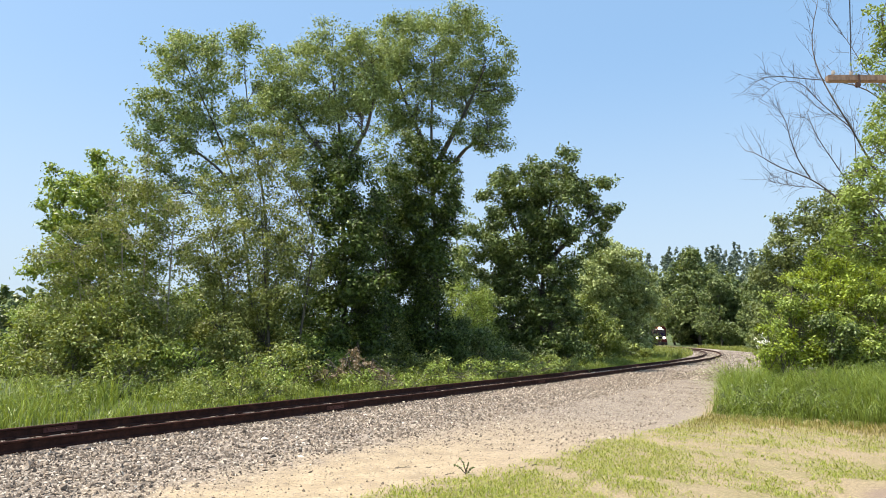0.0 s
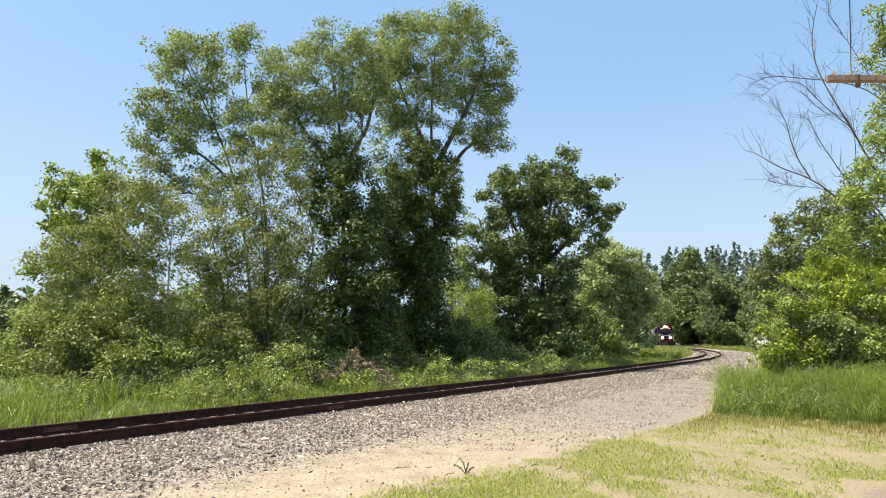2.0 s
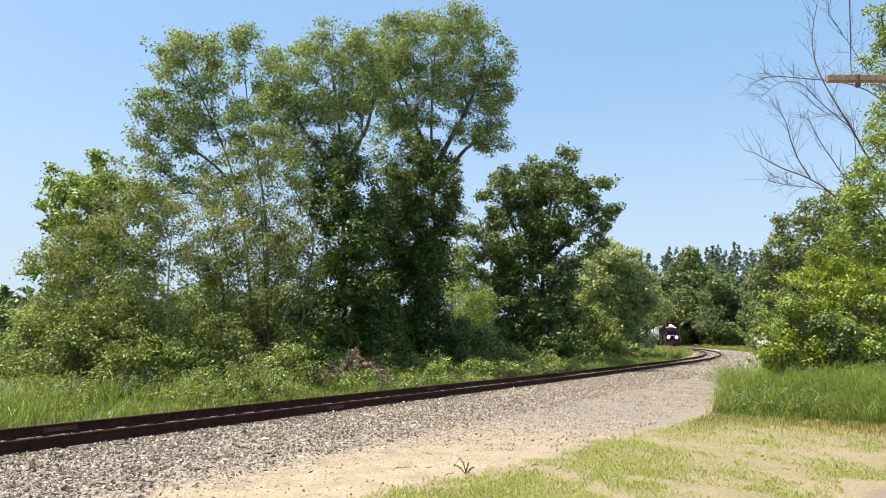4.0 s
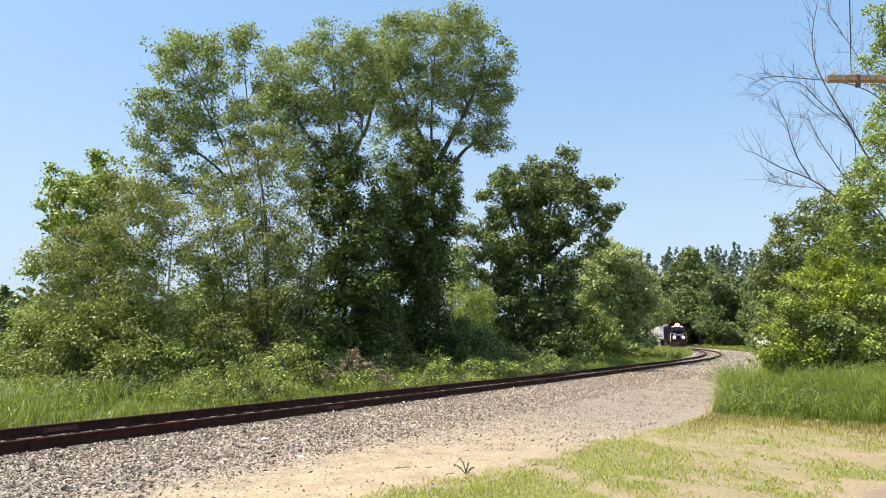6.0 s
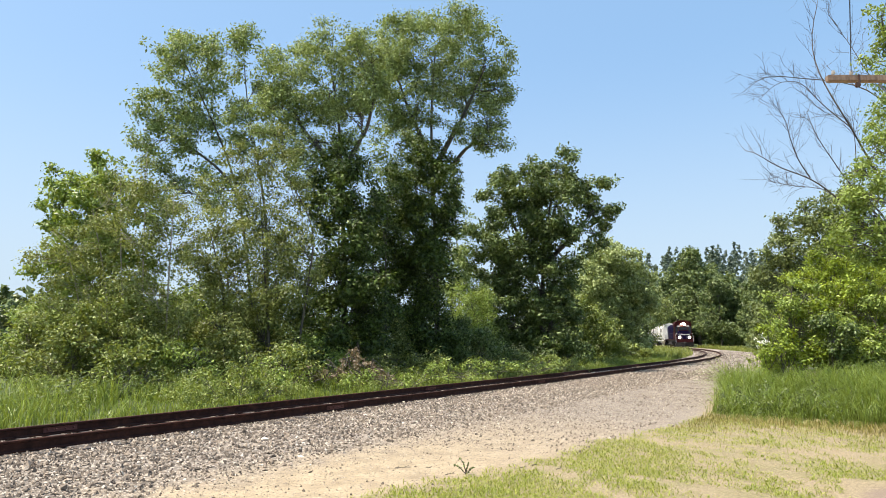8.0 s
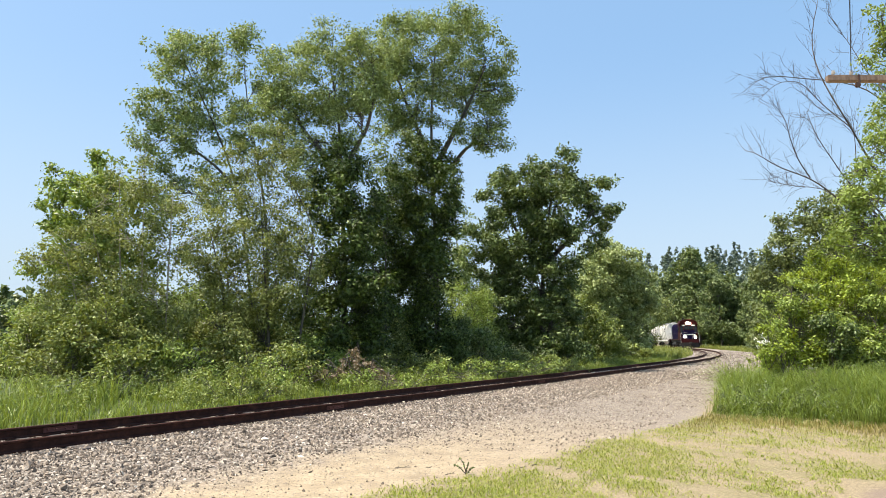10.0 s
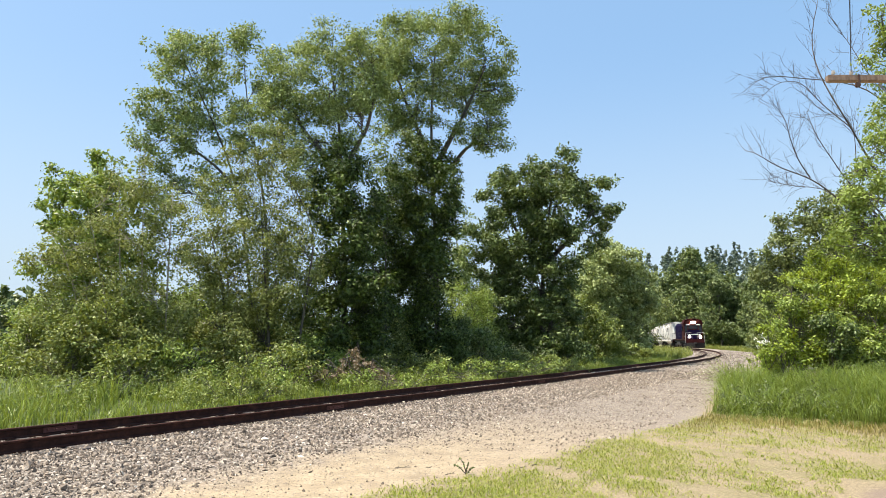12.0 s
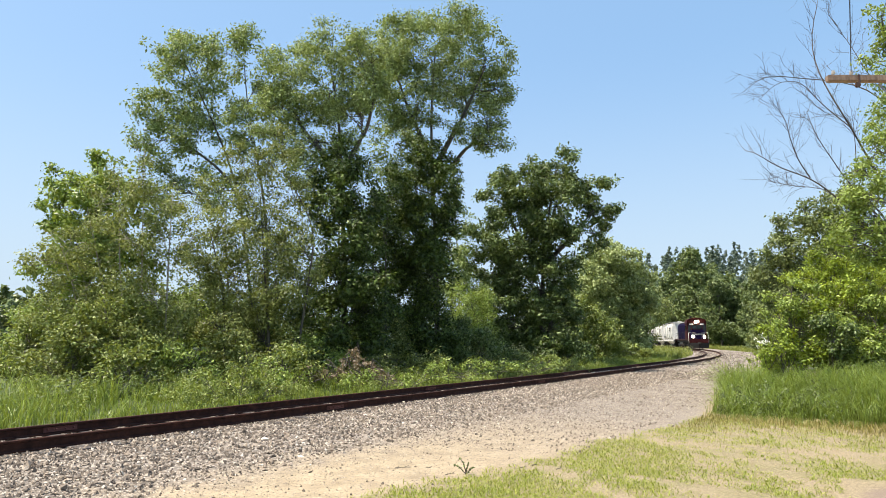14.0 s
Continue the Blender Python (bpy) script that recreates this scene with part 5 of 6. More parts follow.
def build_woods(name, places, heights, label, leaf, seed, conifer=0.0, per=420, size=0.8):
    rng = np.random.default_rng(seed)
    cl = []
    for (x, y, z), hgt in zip(places, heights):
        n = per // 6
        if rng.random() < conifer:
            u = rng.random(n) ** 0.7
            r = hgt * 0.26 * (1 - u) * rng.uniform(0.5, 1.1, n) + 0.15
            a = rng.uniform(0, 6.28, n)
            cl.append(np.stack([x + r * np.cos(a), y + r * np.sin(a), z + hgt * (0.15 + 0.95 * u)], -1))
        else:
            d = rng.normal(0, 1, (n, 3))
            d /= np.linalg.norm(d, axis=1)[:, None]
            c = d * (0.5 + 0.55 * rng.random((n, 1))) * np.array([hgt * 0.27, hgt * 0.27, hgt * 0.46])
            c += 0.12 * hgt * np.sin(d[:, [1, 2, 0]] * 5 + rng.uniform(0, 6, 3))
            cl.append(c + np.array([x, y, z + hgt * 0.5]))
    v, f = leaves(np.concatenate(cl), 0.5, 6, size, rng)
    tagged(new(name, mesh_from(name, v, f, leaf)), label, "woods", kind="stuff")


def build_distance():
    rng = np.random.default_rng(64)
    n = 420
    x, y = rng.uniform(60, 300, n), rng.uniform(300, 470, n)
    z = ground_z(x, y) + hill(x, y) + 2
    build_woods("far_woods", np.stack([x, y, z], -1), rng.uniform(13, 20, n), "conifers on a far hill, paled blue-green for haze", LEAF_HAZED_PINE, 65, 0.8, 174, 1.8)
    n = 190
    s, off = rng.uniform(70, 230, n), -rng.uniform(212, 240, n)
    lx, ly, lh, lz = line(np.minimum(s, 60))
    x, y = lx + off * np.cos(HEADING) + (s - np.minimum(s, 60)) * AHEAD[0], ly - off * np.sin(HEADING) + (s - np.minimum(s, 60)) * AHEAD[1]
    z = np.maximum(ground_z(x, y), -0.6)
    build_woods("riverbank_woods", np.stack([x, y, z], -1), rng.uniform(14, 22, n), "dark wooded far bank of the river", LEAF_FAR, 66, 0.2, 300, 2.2)
    n = 110
    a, r = np.radians(rng.uniform(12, 36, n)), rng.uniform(170, 300, n)
    x, y = r * np.sin(a), r * np.cos(a)
    s, q = beside(x, y)
    ok = q > 14
    x, y = x[ok], y[ok]
    build_woods("far_woods", np.stack([x, y, ground_z(x, y)], -1), rng.uniform(12, 18, len(x)), "dense green woods beyond the bend", LEAF_FAR, 67, 0.15, 480, 0.8)


build_far_trees()
build_distance()

# ---------------------------------------------------------------- grass and weeds


def blades(x, y, height, width, lean, rng, rise=0.0):
    """Bent tapering blades: three faces each."""
    n = len(x)
    z = ground_z(x, y) - 0.02 + rise
    a = rng.uniform(0, 6.28, n)
    b = a + rng.normal(1.57, 0.5, n)
    d = np.stack([np.cos(a), np.sin(a), np.zeros(n)], -1)
    sd = np.stack([np.cos(b), np.sin(b), np.zeros(n)], -1) * (width / 2)[:, None]
    p0 = np.stack([x, y, z], -1)
    up = np.array([0, 0, 1.0])
    fall = np.clip(lean, 0, 1.6)
    p1 = p0 + up * (height * 0.5)[:, None] + d * (height * fall * 0.14)[:, None]
    p2 = p0 + up * (height * (0.88 - 0.12 * fall))[:, None] + d * (height * fall * 0.45)[:, None]
    p3 = p0 + up * (height * (1 - 0.38 * fall))[:, None] + d * (height * fall * 0.95)[:, None]
    v = np.stack([p0 - sd, p0 + sd, p1 - sd * 0.9, p1 + sd * 0.9, p2 - sd * 0.6, p2 + sd * 0.6, p3 - sd * 0.08, p3 + sd * 0.08], 1).reshape(-1, 3)
    i = 8 * np.arange(n)[:, None]
    quads = [(0, 1, 3, 2), (2, 3, 5, 4), (4, 5, 7, 6)]
    if height.max() < 0.12:
        quads = [(0, 1, 7, 6)]
    f = np.stack([i + np.array(k) for k in quads], 1).reshape(-1, 4)
    return v, f


def sward(name, x, y, height, width, lean, material, label, seed):
    rng = np.random.default_rng(seed)
    v, f = blades(x, y, height, width, lean, rng)
    tagged(new(name, mesh_from(name, v, f, material)), label, "grass", kind="stuff")


def tufts(x, y, per, spread, rng):
    n = len(x)
    return np.repeat(x, per) + rng.normal(0, spread, n * per), np.repeat(y, per) + rng.normal(0, spread, n * per)


def at_line(s, off):
    x, y, h, z = line(s)
    return x + off * np.cos(h), y - off * np.sin(h)


def build_grass():
    rng = np.random.default_rng(31)
    # verge behind the track
    n = 3700
    s, off = -5 + 75 * rng.random(n) ** 1.4, -2.25 - 7.5 * rng.random(n) ** 1.25
    x, y = at_line(s, off)
    keep = (np.hypot(x, y) > 6)
    x, y = tufts(x[keep], y[keep], 9, 0.13, rng)
    s, q = beside(x, y)
    h = rng.uniform(0.3, 0.75, len(x)) * np.interp(-q, [1.6, 2.6, 4.5, 8], [0.3, 0.55, 1.05, 1.3]) * (1 + 0.4 * wave(x * 0.9, y * 0.9, 4))
    sward("tall_grass", x, y, h, rng.uniform(0.009, 0.022, len(x)), rng.uniform(0.2, 1.2, len(x)), GRASS_LONG, "lush tall grass and weeds behind the rails", 32)
    # verge far along the bend
    n = 13000
    s, off = rng.uniform(60, 150, n), np.where(rng.random(n) < 0.6, rng.uniform(-9, -2.2, n), rng.uniform(5.5, 9.5, n))
    x, y = at_line(s, off)
    sward("tall_grass", x, y, rng.uniform(0.2, 0.8, n) * (1 + 0.4 * wave(x * 0.5, y * 0.5, 6)), rng.uniform(0.025, 0.06, n), rng.uniform(0.2, 1.2, n), GRASS_TALL, "tall grass along the far bend", 33)
    # long grass before the thicket
    n = 3600
    x, y = rng.uniform(5.2, 15, n), rng.uniform(12.4, 25, n)
    s, q = beside(x, y)
    front = 15.3 + 0.3 * np.sin(x * 1.7) + 0.2 * np.sin(x * 4.3) + rng.normal(0, 0.3, n) - 0.8 * np.clip(x - 6, 0, 3.2)
    keep = (q > grass_edge(s) + 0.35) & (y > front) & (y < 20.5 + 0.55 * np.maximum(0, 12 - x))
    x, y = x[keep], y[keep]
    x, y = tufts(x, y, 16, 0.1, rng)
    tall = np.repeat(rng.uniform(0.45, 1.25, len(x) // 16), 16)
    h = rng.uniform(0.55, 1.1, len(x)) * tall * np.interp(y - 15.3 + 0.8 * np.clip(x - 6, 0, 3.2), [0, 0.6, 2.0], [0.4, 0.75, 1.05]) * np.interp(x, [5.5, 7.0, 8.4], [0.55, 0.68, 1.05]) * (1 + 0.3 * wave(x * 1.3, y * 0.8, 2))
    sward("long_grass", x, y, h, rng.uniform(0.008, 0.018, len(x)), rng.uniform(0.35, 1.5, len(x)), GRASS_LONG, "long arching grass in front of the thicket", 34)
    n = 80
    x = rng.uniform(5.6, 8.2, n)
    y = 15.4 - 0.8 * np.clip(x - 6, 0, 3.2) + rng.gamma(2.0, 0.7, n)
    s, q = beside(x, y)
    keep = q > grass_edge(s) + 0.4
    x, y = x[keep], y[keep]
    c = np.stack([x, y, ground_z(x, y) + rng.uniform(0.1, 0.75, len(x))], -1)
    v, f = leaves(c, 0.13, 26, 0.06, rng)
    tagged(new("weeds", mesh_from("weeds", v, f, LEAF_MID)), "leafy green weeds among the long grass", "weeds", kind="stuff")
    # short turf in patches, green and dry
    n = 190000
    y = 6.2 + 9.3 * rng.random(n) ** 1.1
    x = -1.5 + (0.7 * y + 1.8) * rng.random(n)
    s, q = beside(x, y)
    lump = np.array([0.8 * noise.noise(Vector((a * 0.55, b * 0.3, 3.0))) + 0.6 * noise.noise(Vector((a * 1.7, b * 0.9, 7.0))) + 0.45 * noise.noise(Vector((a * 5.0, b * 3.0, 5.0))) for a, b in zip(x, y)])
    rim = q - grass_edge(s)
    bare = np.hypot((x - 6.3) / 2.9, (y - 7.5) / 1.45) < 0.72 + 0.3 * lump
    worn = np.exp(-((x - 1.55 - 0.35 * (9.0 - y)) / 0.22) ** 2) * (y < 9.6) + np.exp(-((x - 2.75 - 0.9 * (8.4 - y)) / 0.3) ** 2) * (y < 8.9)
    chance = np.clip(0.5 + 1.3 * lump + 0.55 * np.clip(1 - np.abs(rim - 0.7) / 1.1, 0, 1) - 0.05 * (y - 8) - worn, 0, 1)
    green = (rim > -0.1 + 0.55 * lump) & (rng.random(n) < 1.0 * chance ** 1.1) & ~bare
    sward("short_grass", x[green], y[green], rng.gamma(4, 0.0085, green.sum()) + 0.01, rng.uniform(0.006, 0.014, green.sum()), rng.uniform(0.5, 1.6, green.sum()), GRASS_TURF, "short bright green turf in trodden patches", 35)
    dry = (rim > 0.2 + 0.5 * lump) & (rng.random(n) < 0.24 * (1.1 - chance)) & ~bare
    sward("dry_grass", x[dry], y[dry], rng.gamma(3, 0.007, dry.sum()) + 0.008, rng.uniform(0.006, 0.012, dry.sum()), rng.uniform(0.8, 1.6, dry.sum()), GRASS_DRY, "thin dry straw-coloured grass on bare soil", 36)
    n = 8000
    x = rng.uniform(4.6, 12, n)
    y = 15.9 - 0.8 * np.clip(x - 6, 0, 3.2) - rng.gamma(2.0, 0.6, n)
    s, q = beside(x, y)
    keep = q > grass_edge(s) + 0.2
    sward("rough_grass", x[keep], y[keep], rng.uniform(0.06, 0.2, keep.sum()) * np.interp(y[keep] + 0.8 * np.clip(x[keep] - 6, 0, 3.2), [12, 15.5], [0.35, 1.0]), rng.uniform(0.008, 0.014, keep.sum()), rng.uniform(0.3, 1.0, keep.sum()), GRASS_MIX, "rough yellow-green grass at the foot of the long grass", 37)
    # broad-leaved weeds behind the track
    n = 2400
    s, off = -4 + 58 * rng.random(n) ** 1.15, -2.7 - 6.5 * rng.random(n) ** 1.2
    x, y = at_line(s, off)
    clump = wave(x * 0.7, y * 0.7, 9) > -0.1
    n, s, off, x, y = clump.sum(), s[clump], off[clump], x[clump], y[clump]
    hh = rng.uniform(0.15, 0.8, n) * np.interp(-off, [3, 5, 9], [0.5, 0.9, 1.3])
    c = np.stack([x, y, ground_z(x, y) + hh], -1)
    v, f = leaves(c, 0.17, 34, 0.075, rng)
    tagged(new("weeds", mesh_from("weeds", v, f, LEAF_SHRUB)), "broad-leaved green weeds in the trackside grass", "weeds", kind="stuff")


build_grass()


def build_weed():
    rng = np.random.default_rng(91)
    x, y = 0.30, 9.15
    z = float(ground_z(np.array([x]), np.array([y]))[0])
    ob = empty("weed", Matrix.Translation((x, y, z)), "small dark upright weed at the edge of the turf", "weed")
    ways, cl = [], []
    for dx, dz in ((-0.07, 0.2), (0.03, 0.14), (-0.15, 0.12), (0.09, 0.09)):
        w = curve_points((0, 0, 0), (dx, rng.normal(0, 0.04), dz), 0.1, rng, 5)
        ways.append((w, np.linspace(0.006, 0.003, 5)))
        cl.append(w[1:])
    v, f = tubes(ways, 4)
    part_mesh("stem", mesh_from("stem", v, f, BARK), ob)
    v, f = leaves(np.concatenate(cl), 0.01, 4, 0.042, rng)
    part_mesh("foliage", mesh_from("foliage", v, f, LEAF_OAK), ob)


def build_brush_pile():
    rng = np.random.default_rng(92)
    x, y = -3.4, 24.4
    z = float(ground_z(np.array([x]), np.array([y]))[0])
    ob = empty("brush_pile", Matrix.Translation((x, y, z)), "heap of cut branches with withered brown leaves", "brush pile")
    ways = []

    def crest(px):
        return np.interp(px, [-1.7, -1.1, -0.8, -0.3, 0.15, 0.6, 0.9, 1.5], [0.25, 0.95, 0.75, 0.85, 1.5, 1.0, 0.75, 0.2])

    for _ in range(60):
        c = np.array([rng.uniform(-1.6, 1.5), rng.uniform(-0.5, 0.5), 0])
        c[2] = crest(c[0]) * rng.uniform(0.3, 1.0)
        c[0] *= 1.3
        d = np.array([rng.normal(0.3, 0.8), rng.normal(0, 0.4), rng.normal(-0.2, 0.55)])
        d *= rng.uniform(0.2, 0.6) / np.linalg.norm(d)
        ways.append((curve_points(c - d, c + d, 0.05, rng, 5), np.linspace(0.02, 0.006, 5)))
    v, f = tubes(ways, 5)
    part_mesh("cut_branch", mesh_from("cut_branch", v, f, DEADWOOD), ob)
    n = 150
    c = np.stack([rng.uniform(-1.6, 1.5, n), rng.normal(0, 0.3, n), np.zeros(n)], -1)
    c[:, 2] = crest(c[:, 0]) * rng.uniform(0.35, 1.0, n) ** 0.6
    c = c[rng.random(n) < np.interp(c[:, 0], [-1.3, -0.9, -0.5, 0.2, 0.9, 1.4], [0.4, 0.7, 0.25, 1.0, 0.7, 0.5])]
    c[:, 0] *= 1.3
    v, f = leaves(c, 0.12, 13, 0.12, rng, 0.9)
    part_mesh("withered_foliage", mesh_from("withered_foliage", v, f, LEAF_DEAD), ob, "withered brown leaves")


def build_twigs():
    rng = np.random.default_rng(93)
    for k in range(16):
        if k < 6:
            x, y = rng.uniform(-0.6, 1.6), rng.uniform(8.9, 9.7)
        else:
            x, y = at_line(rng.uniform(9, 26), rng.uniform(1.2, 3.4))
        x, y = float(x), float(y)
        z = float(ground_z(np.array([x]), np.array([y]))[0])
        ob = empty("dry_twig", Matrix.Translation((x, y, z + 0.012)) @ Matrix.Rotation(rng.normal(0, 0.5), 4, "Z"), "short dry twig lying on the gravel", "twig", "dry twigs")
        half = rng.uniform(0.05, 0.13)
        w = curve_points((-half, 0, 0), (half, rng.normal(0, 0.03), rng.uniform(0, 0.02)), 0.02, rng, 6)
        v, f = tubes([(w, np.linspace(0.005, 0.003, 6))], 5)
        part_mesh("stick", mesh_from("stick", v, f, DEADWOOD, True), ob)
        w = curve_points(w[3], w[3] + np.array([half * 0.5, half * 0.4, 0.015]), 0.02, rng, 5)
        v, f = tubes([(w, np.linspace(0.005, 0.003, 5))], 5)
        part_mesh("side_shoot", mesh_from("side_shoot", v, f, DEADWOOD, True), ob)


build_weed()
build_brush_pile()
build_twigs()

# ---------------------------------------------------------------- utility pole
PORCELAIN = plain("pale_porcelain", (0.55, 0.52, 0.46), 0.3, 0, 0.3)
CERAMIC = plain("brown_ceramic", (0.09, 0.05, 0.035), 0.25, 0, 0.2)
STEEL = plain("galvanised_steel", (0.3, 0.3, 0.31), 0.5, 0.8, 0.4)
CABLE = plain("black_cable", (0.025, 0.025, 0.028), 0.6, 0, 0.2)


def build_pole():
    x, y, arm_z = 6.72, 9.3, 5.42
    pole = empty("utility_pole", Matrix.Translation((x, y, 0)), "weathered wooden utility pole with a crossarm", "utility pole")
    bm = cyl(bmesh.new(), (0, 0.12, -0.3), (0, 0.12, 8.6), 0.15, 0.11, 16)
    part("post", bm, TIMBER, pole)
    arm = part("crossarm", box(bmesh.new(), -1.22, 1.22, -0.045, 0.045, arm_z - 0.048, arm_z + 0.048, 0.012), TIMBER, pole, "sun-bleached wooden crossarm")
    for px in (-1.12, -0.86, 0.5, 1.05):
        bm = cyl(bmesh.new(), (px, 0, arm_z + 0.045), (px, 0, arm_z + 0.07), 0.01, 0.01, 8)
        cyl(bm, (px, 0, arm_z + 0.07), (px, 0, arm_z + 0.09), 0.024, 0.03, 12)
        cyl(bm, (px, 0, arm_z + 0.09), (px, 0, arm_z + 0.12), 0.018, 0.022, 12)
        part("insulator", bm, PORCELAIN, arm, "pale porcelain insulator")
    bm = box(bmesh.new(), -0.81, -0.785, -0.08, -0.05, arm_z - 0.14, arm_z + 0.04, 0.006)
    box(bm, -0.87, -0.82, -0.11, -0.06, arm_z - 0.16, arm_z - 0.09, 0.01)
    part("cutout", bm, CERAMIC, arm, "dark hanging fuse cutout")
    for px in (-0.45, 0.45):
        part("brace", cyl(bmesh.new(), (px, 0.05, arm_z - 0.05), (0, 0.06, arm_z - 0.6), 0.014, 0.014, 6), STEEL, pole)
    cable = empty("overhead_wire", Matrix.Translation((x - 0.86, y, arm_z + 0.11)), "thin black overhead wire on the crossarm", "wire")
    t = np.linspace(0, 1, 14)[:, None]
    for reach in (-34.0,):
        way = np.array([AHEAD[0], AHEAD[1], 0.0]) * reach * 1.0 * t + np.array([0, 0, -0.5]) * (4 * t * (1 - t))
        v, f = tubes([(way, np.full(14, 0.006))], 5)
        part_mesh("span", mesh_from("span", v, f, CABLE), cable)


build_pole()

# ---------------------------------------------------------------- train
NAVY = plain("navy_paint", (0.010, 0.007, 0.03), 0.65, 0, 0.3, 3.0, (0.03, 0.025, 0.03))
MAROON = plain("maroon_paint", (0.05, 0.014, 0.014), 0.5, 0, 0.35, 3.0, (0.06, 0.045, 0.04))
RED = plain("faded_red_paint", (0.22, 0.035, 0.03), 0.5, 0, 0.5, 4.0)
WHITE = plain("white_paint", (0.78, 0.77, 0.74), 0.5, 0, 0.3, 2.0, (0.42, 0.38, 0.33))
HOPPER = plain("pale_grey_paint", (0.72, 0.69, 0.64), 0.5, 0, 0.55, 1.6, (0.36, 0.31, 0.26))
for paint in (NAVY, MAROON):
    paint.node_tree.nodes["Principled BSDF"].inputs["Specular IOR Level"].default_value = 0.02
BLACK = plain("grimy_black_steel", (0.03, 0.028, 0.027), 0.7, 0.2, 0.5)
WHEEL = plain("wheel_steel", (0.11, 0.075, 0.06), 0.55, 0.6, 0.5)
GLASS = plain("dark_window_glass", (0.012, 0.014, 0.018), 0.08, 0, 0.1)
LAMP = plain("lit_headlamp", (1.0, 0.86, 0.62), 0.3, 0, 0.0, emit=90.0)
BOARD = plain("number_board", (0.7, 0.68, 0.66), 0.5, 0, 0.2)


def truck(parent, y, base):
    """A two-axle truck; returns its wheelsets."""
    ob = new("truck")
    ob.parent = parent
    ob.matrix_local = pose(0, y, 0)
    for sx in (-1, 1):
        bm = box(bmesh.new(), sx * 1.0 - 0.07, sx * 1.0 + 0.07, -base / 2 - 0.35, base / 2 + 0.35, 0.52, 0.78, 0.03)
        for d in (-base / 2, base / 2):
            box(bm, sx * 1.0 - 0.1, sx * 1.0 + 0.1, d - 0.17, d + 0.17, 0.36, 0.64, 0.03)
        for d in (-0.28, 0.0, 0.28):
            cyl(bm, (sx * 1.0, d, 0.34), (sx * 1.0, d, 0.56), 0.09, 0.09, 10)
        box(bm, sx * 1.0 - 0.08, sx * 1.0 + 0.08, -0.5, 0.5, 0.27, 0.35, 0.02)
        part("side_frame", bm, BLACK, ob)
    part("bolster", box(bmesh.new(), -1.05, 1.05, -0.22, 0.22, 0.5, 0.85, 0.03), BLACK, ob)
    sets = [wheelset_in(ob, d) for d in (-base / 2, base / 2)]
    return sets


def wheelset_in(ob, d):
    """One joined wheelset, so that it turns on its truck as a piece."""
    bm = bmesh.new()
    for sx in (-1, 1):
        cyl(bm, (sx * 0.69, 0, 0), (sx * 0.82, 0, 0), 0.5, 0.48, 28)
        cyl(bm, (sx * 0.66, 0, 0), (sx * 0.69, 0, 0), 0.53, 0.53, 28)
        cyl(bm, (sx * 0.82, 0, 0), (sx * 0.79, 0, 0), 0.16, 0.14, 12)
        box(bm, sx * 0.83 - 0.01, sx * 0.83 + 0.02, -0.36, 0.36, -0.03, 0.03)
    cyl(bm, (-0.7, 0, 0), (0.7, 0, 0), 0.08, 0.08, 12)
    w = part("wheelset", bm, WHEEL, ob)
    w.matrix_local = pose(0, d, 0.5)
    return w


def rail_tube(name, points, r, material, parent, label=""):
    v, f = tubes([(np.asarray(points, float), np.full(len(points), r))], 6)
    return part_mesh(name, mesh_from(name, v, f, material, True), parent, label)


def prism(bm, outline, y0, y1):
    """An outline in x, z carried from y0 to y1."""
    a = [bm.verts.new((x, y0, z)) for x, z in outline]
    b = [bm.verts.new((x, y1, z)) for x, z in outline]
    n = len(outline)
    bm.faces.new(a)
    bm.faces.new(b[::-1])
    for i in range(n):
        bm.faces.new((a[i], b[i], b[(i + 1) % n], a[(i + 1) % n]))
    bmesh.ops.recalc_face_normals(bm, faces=bm.faces)
    return bm


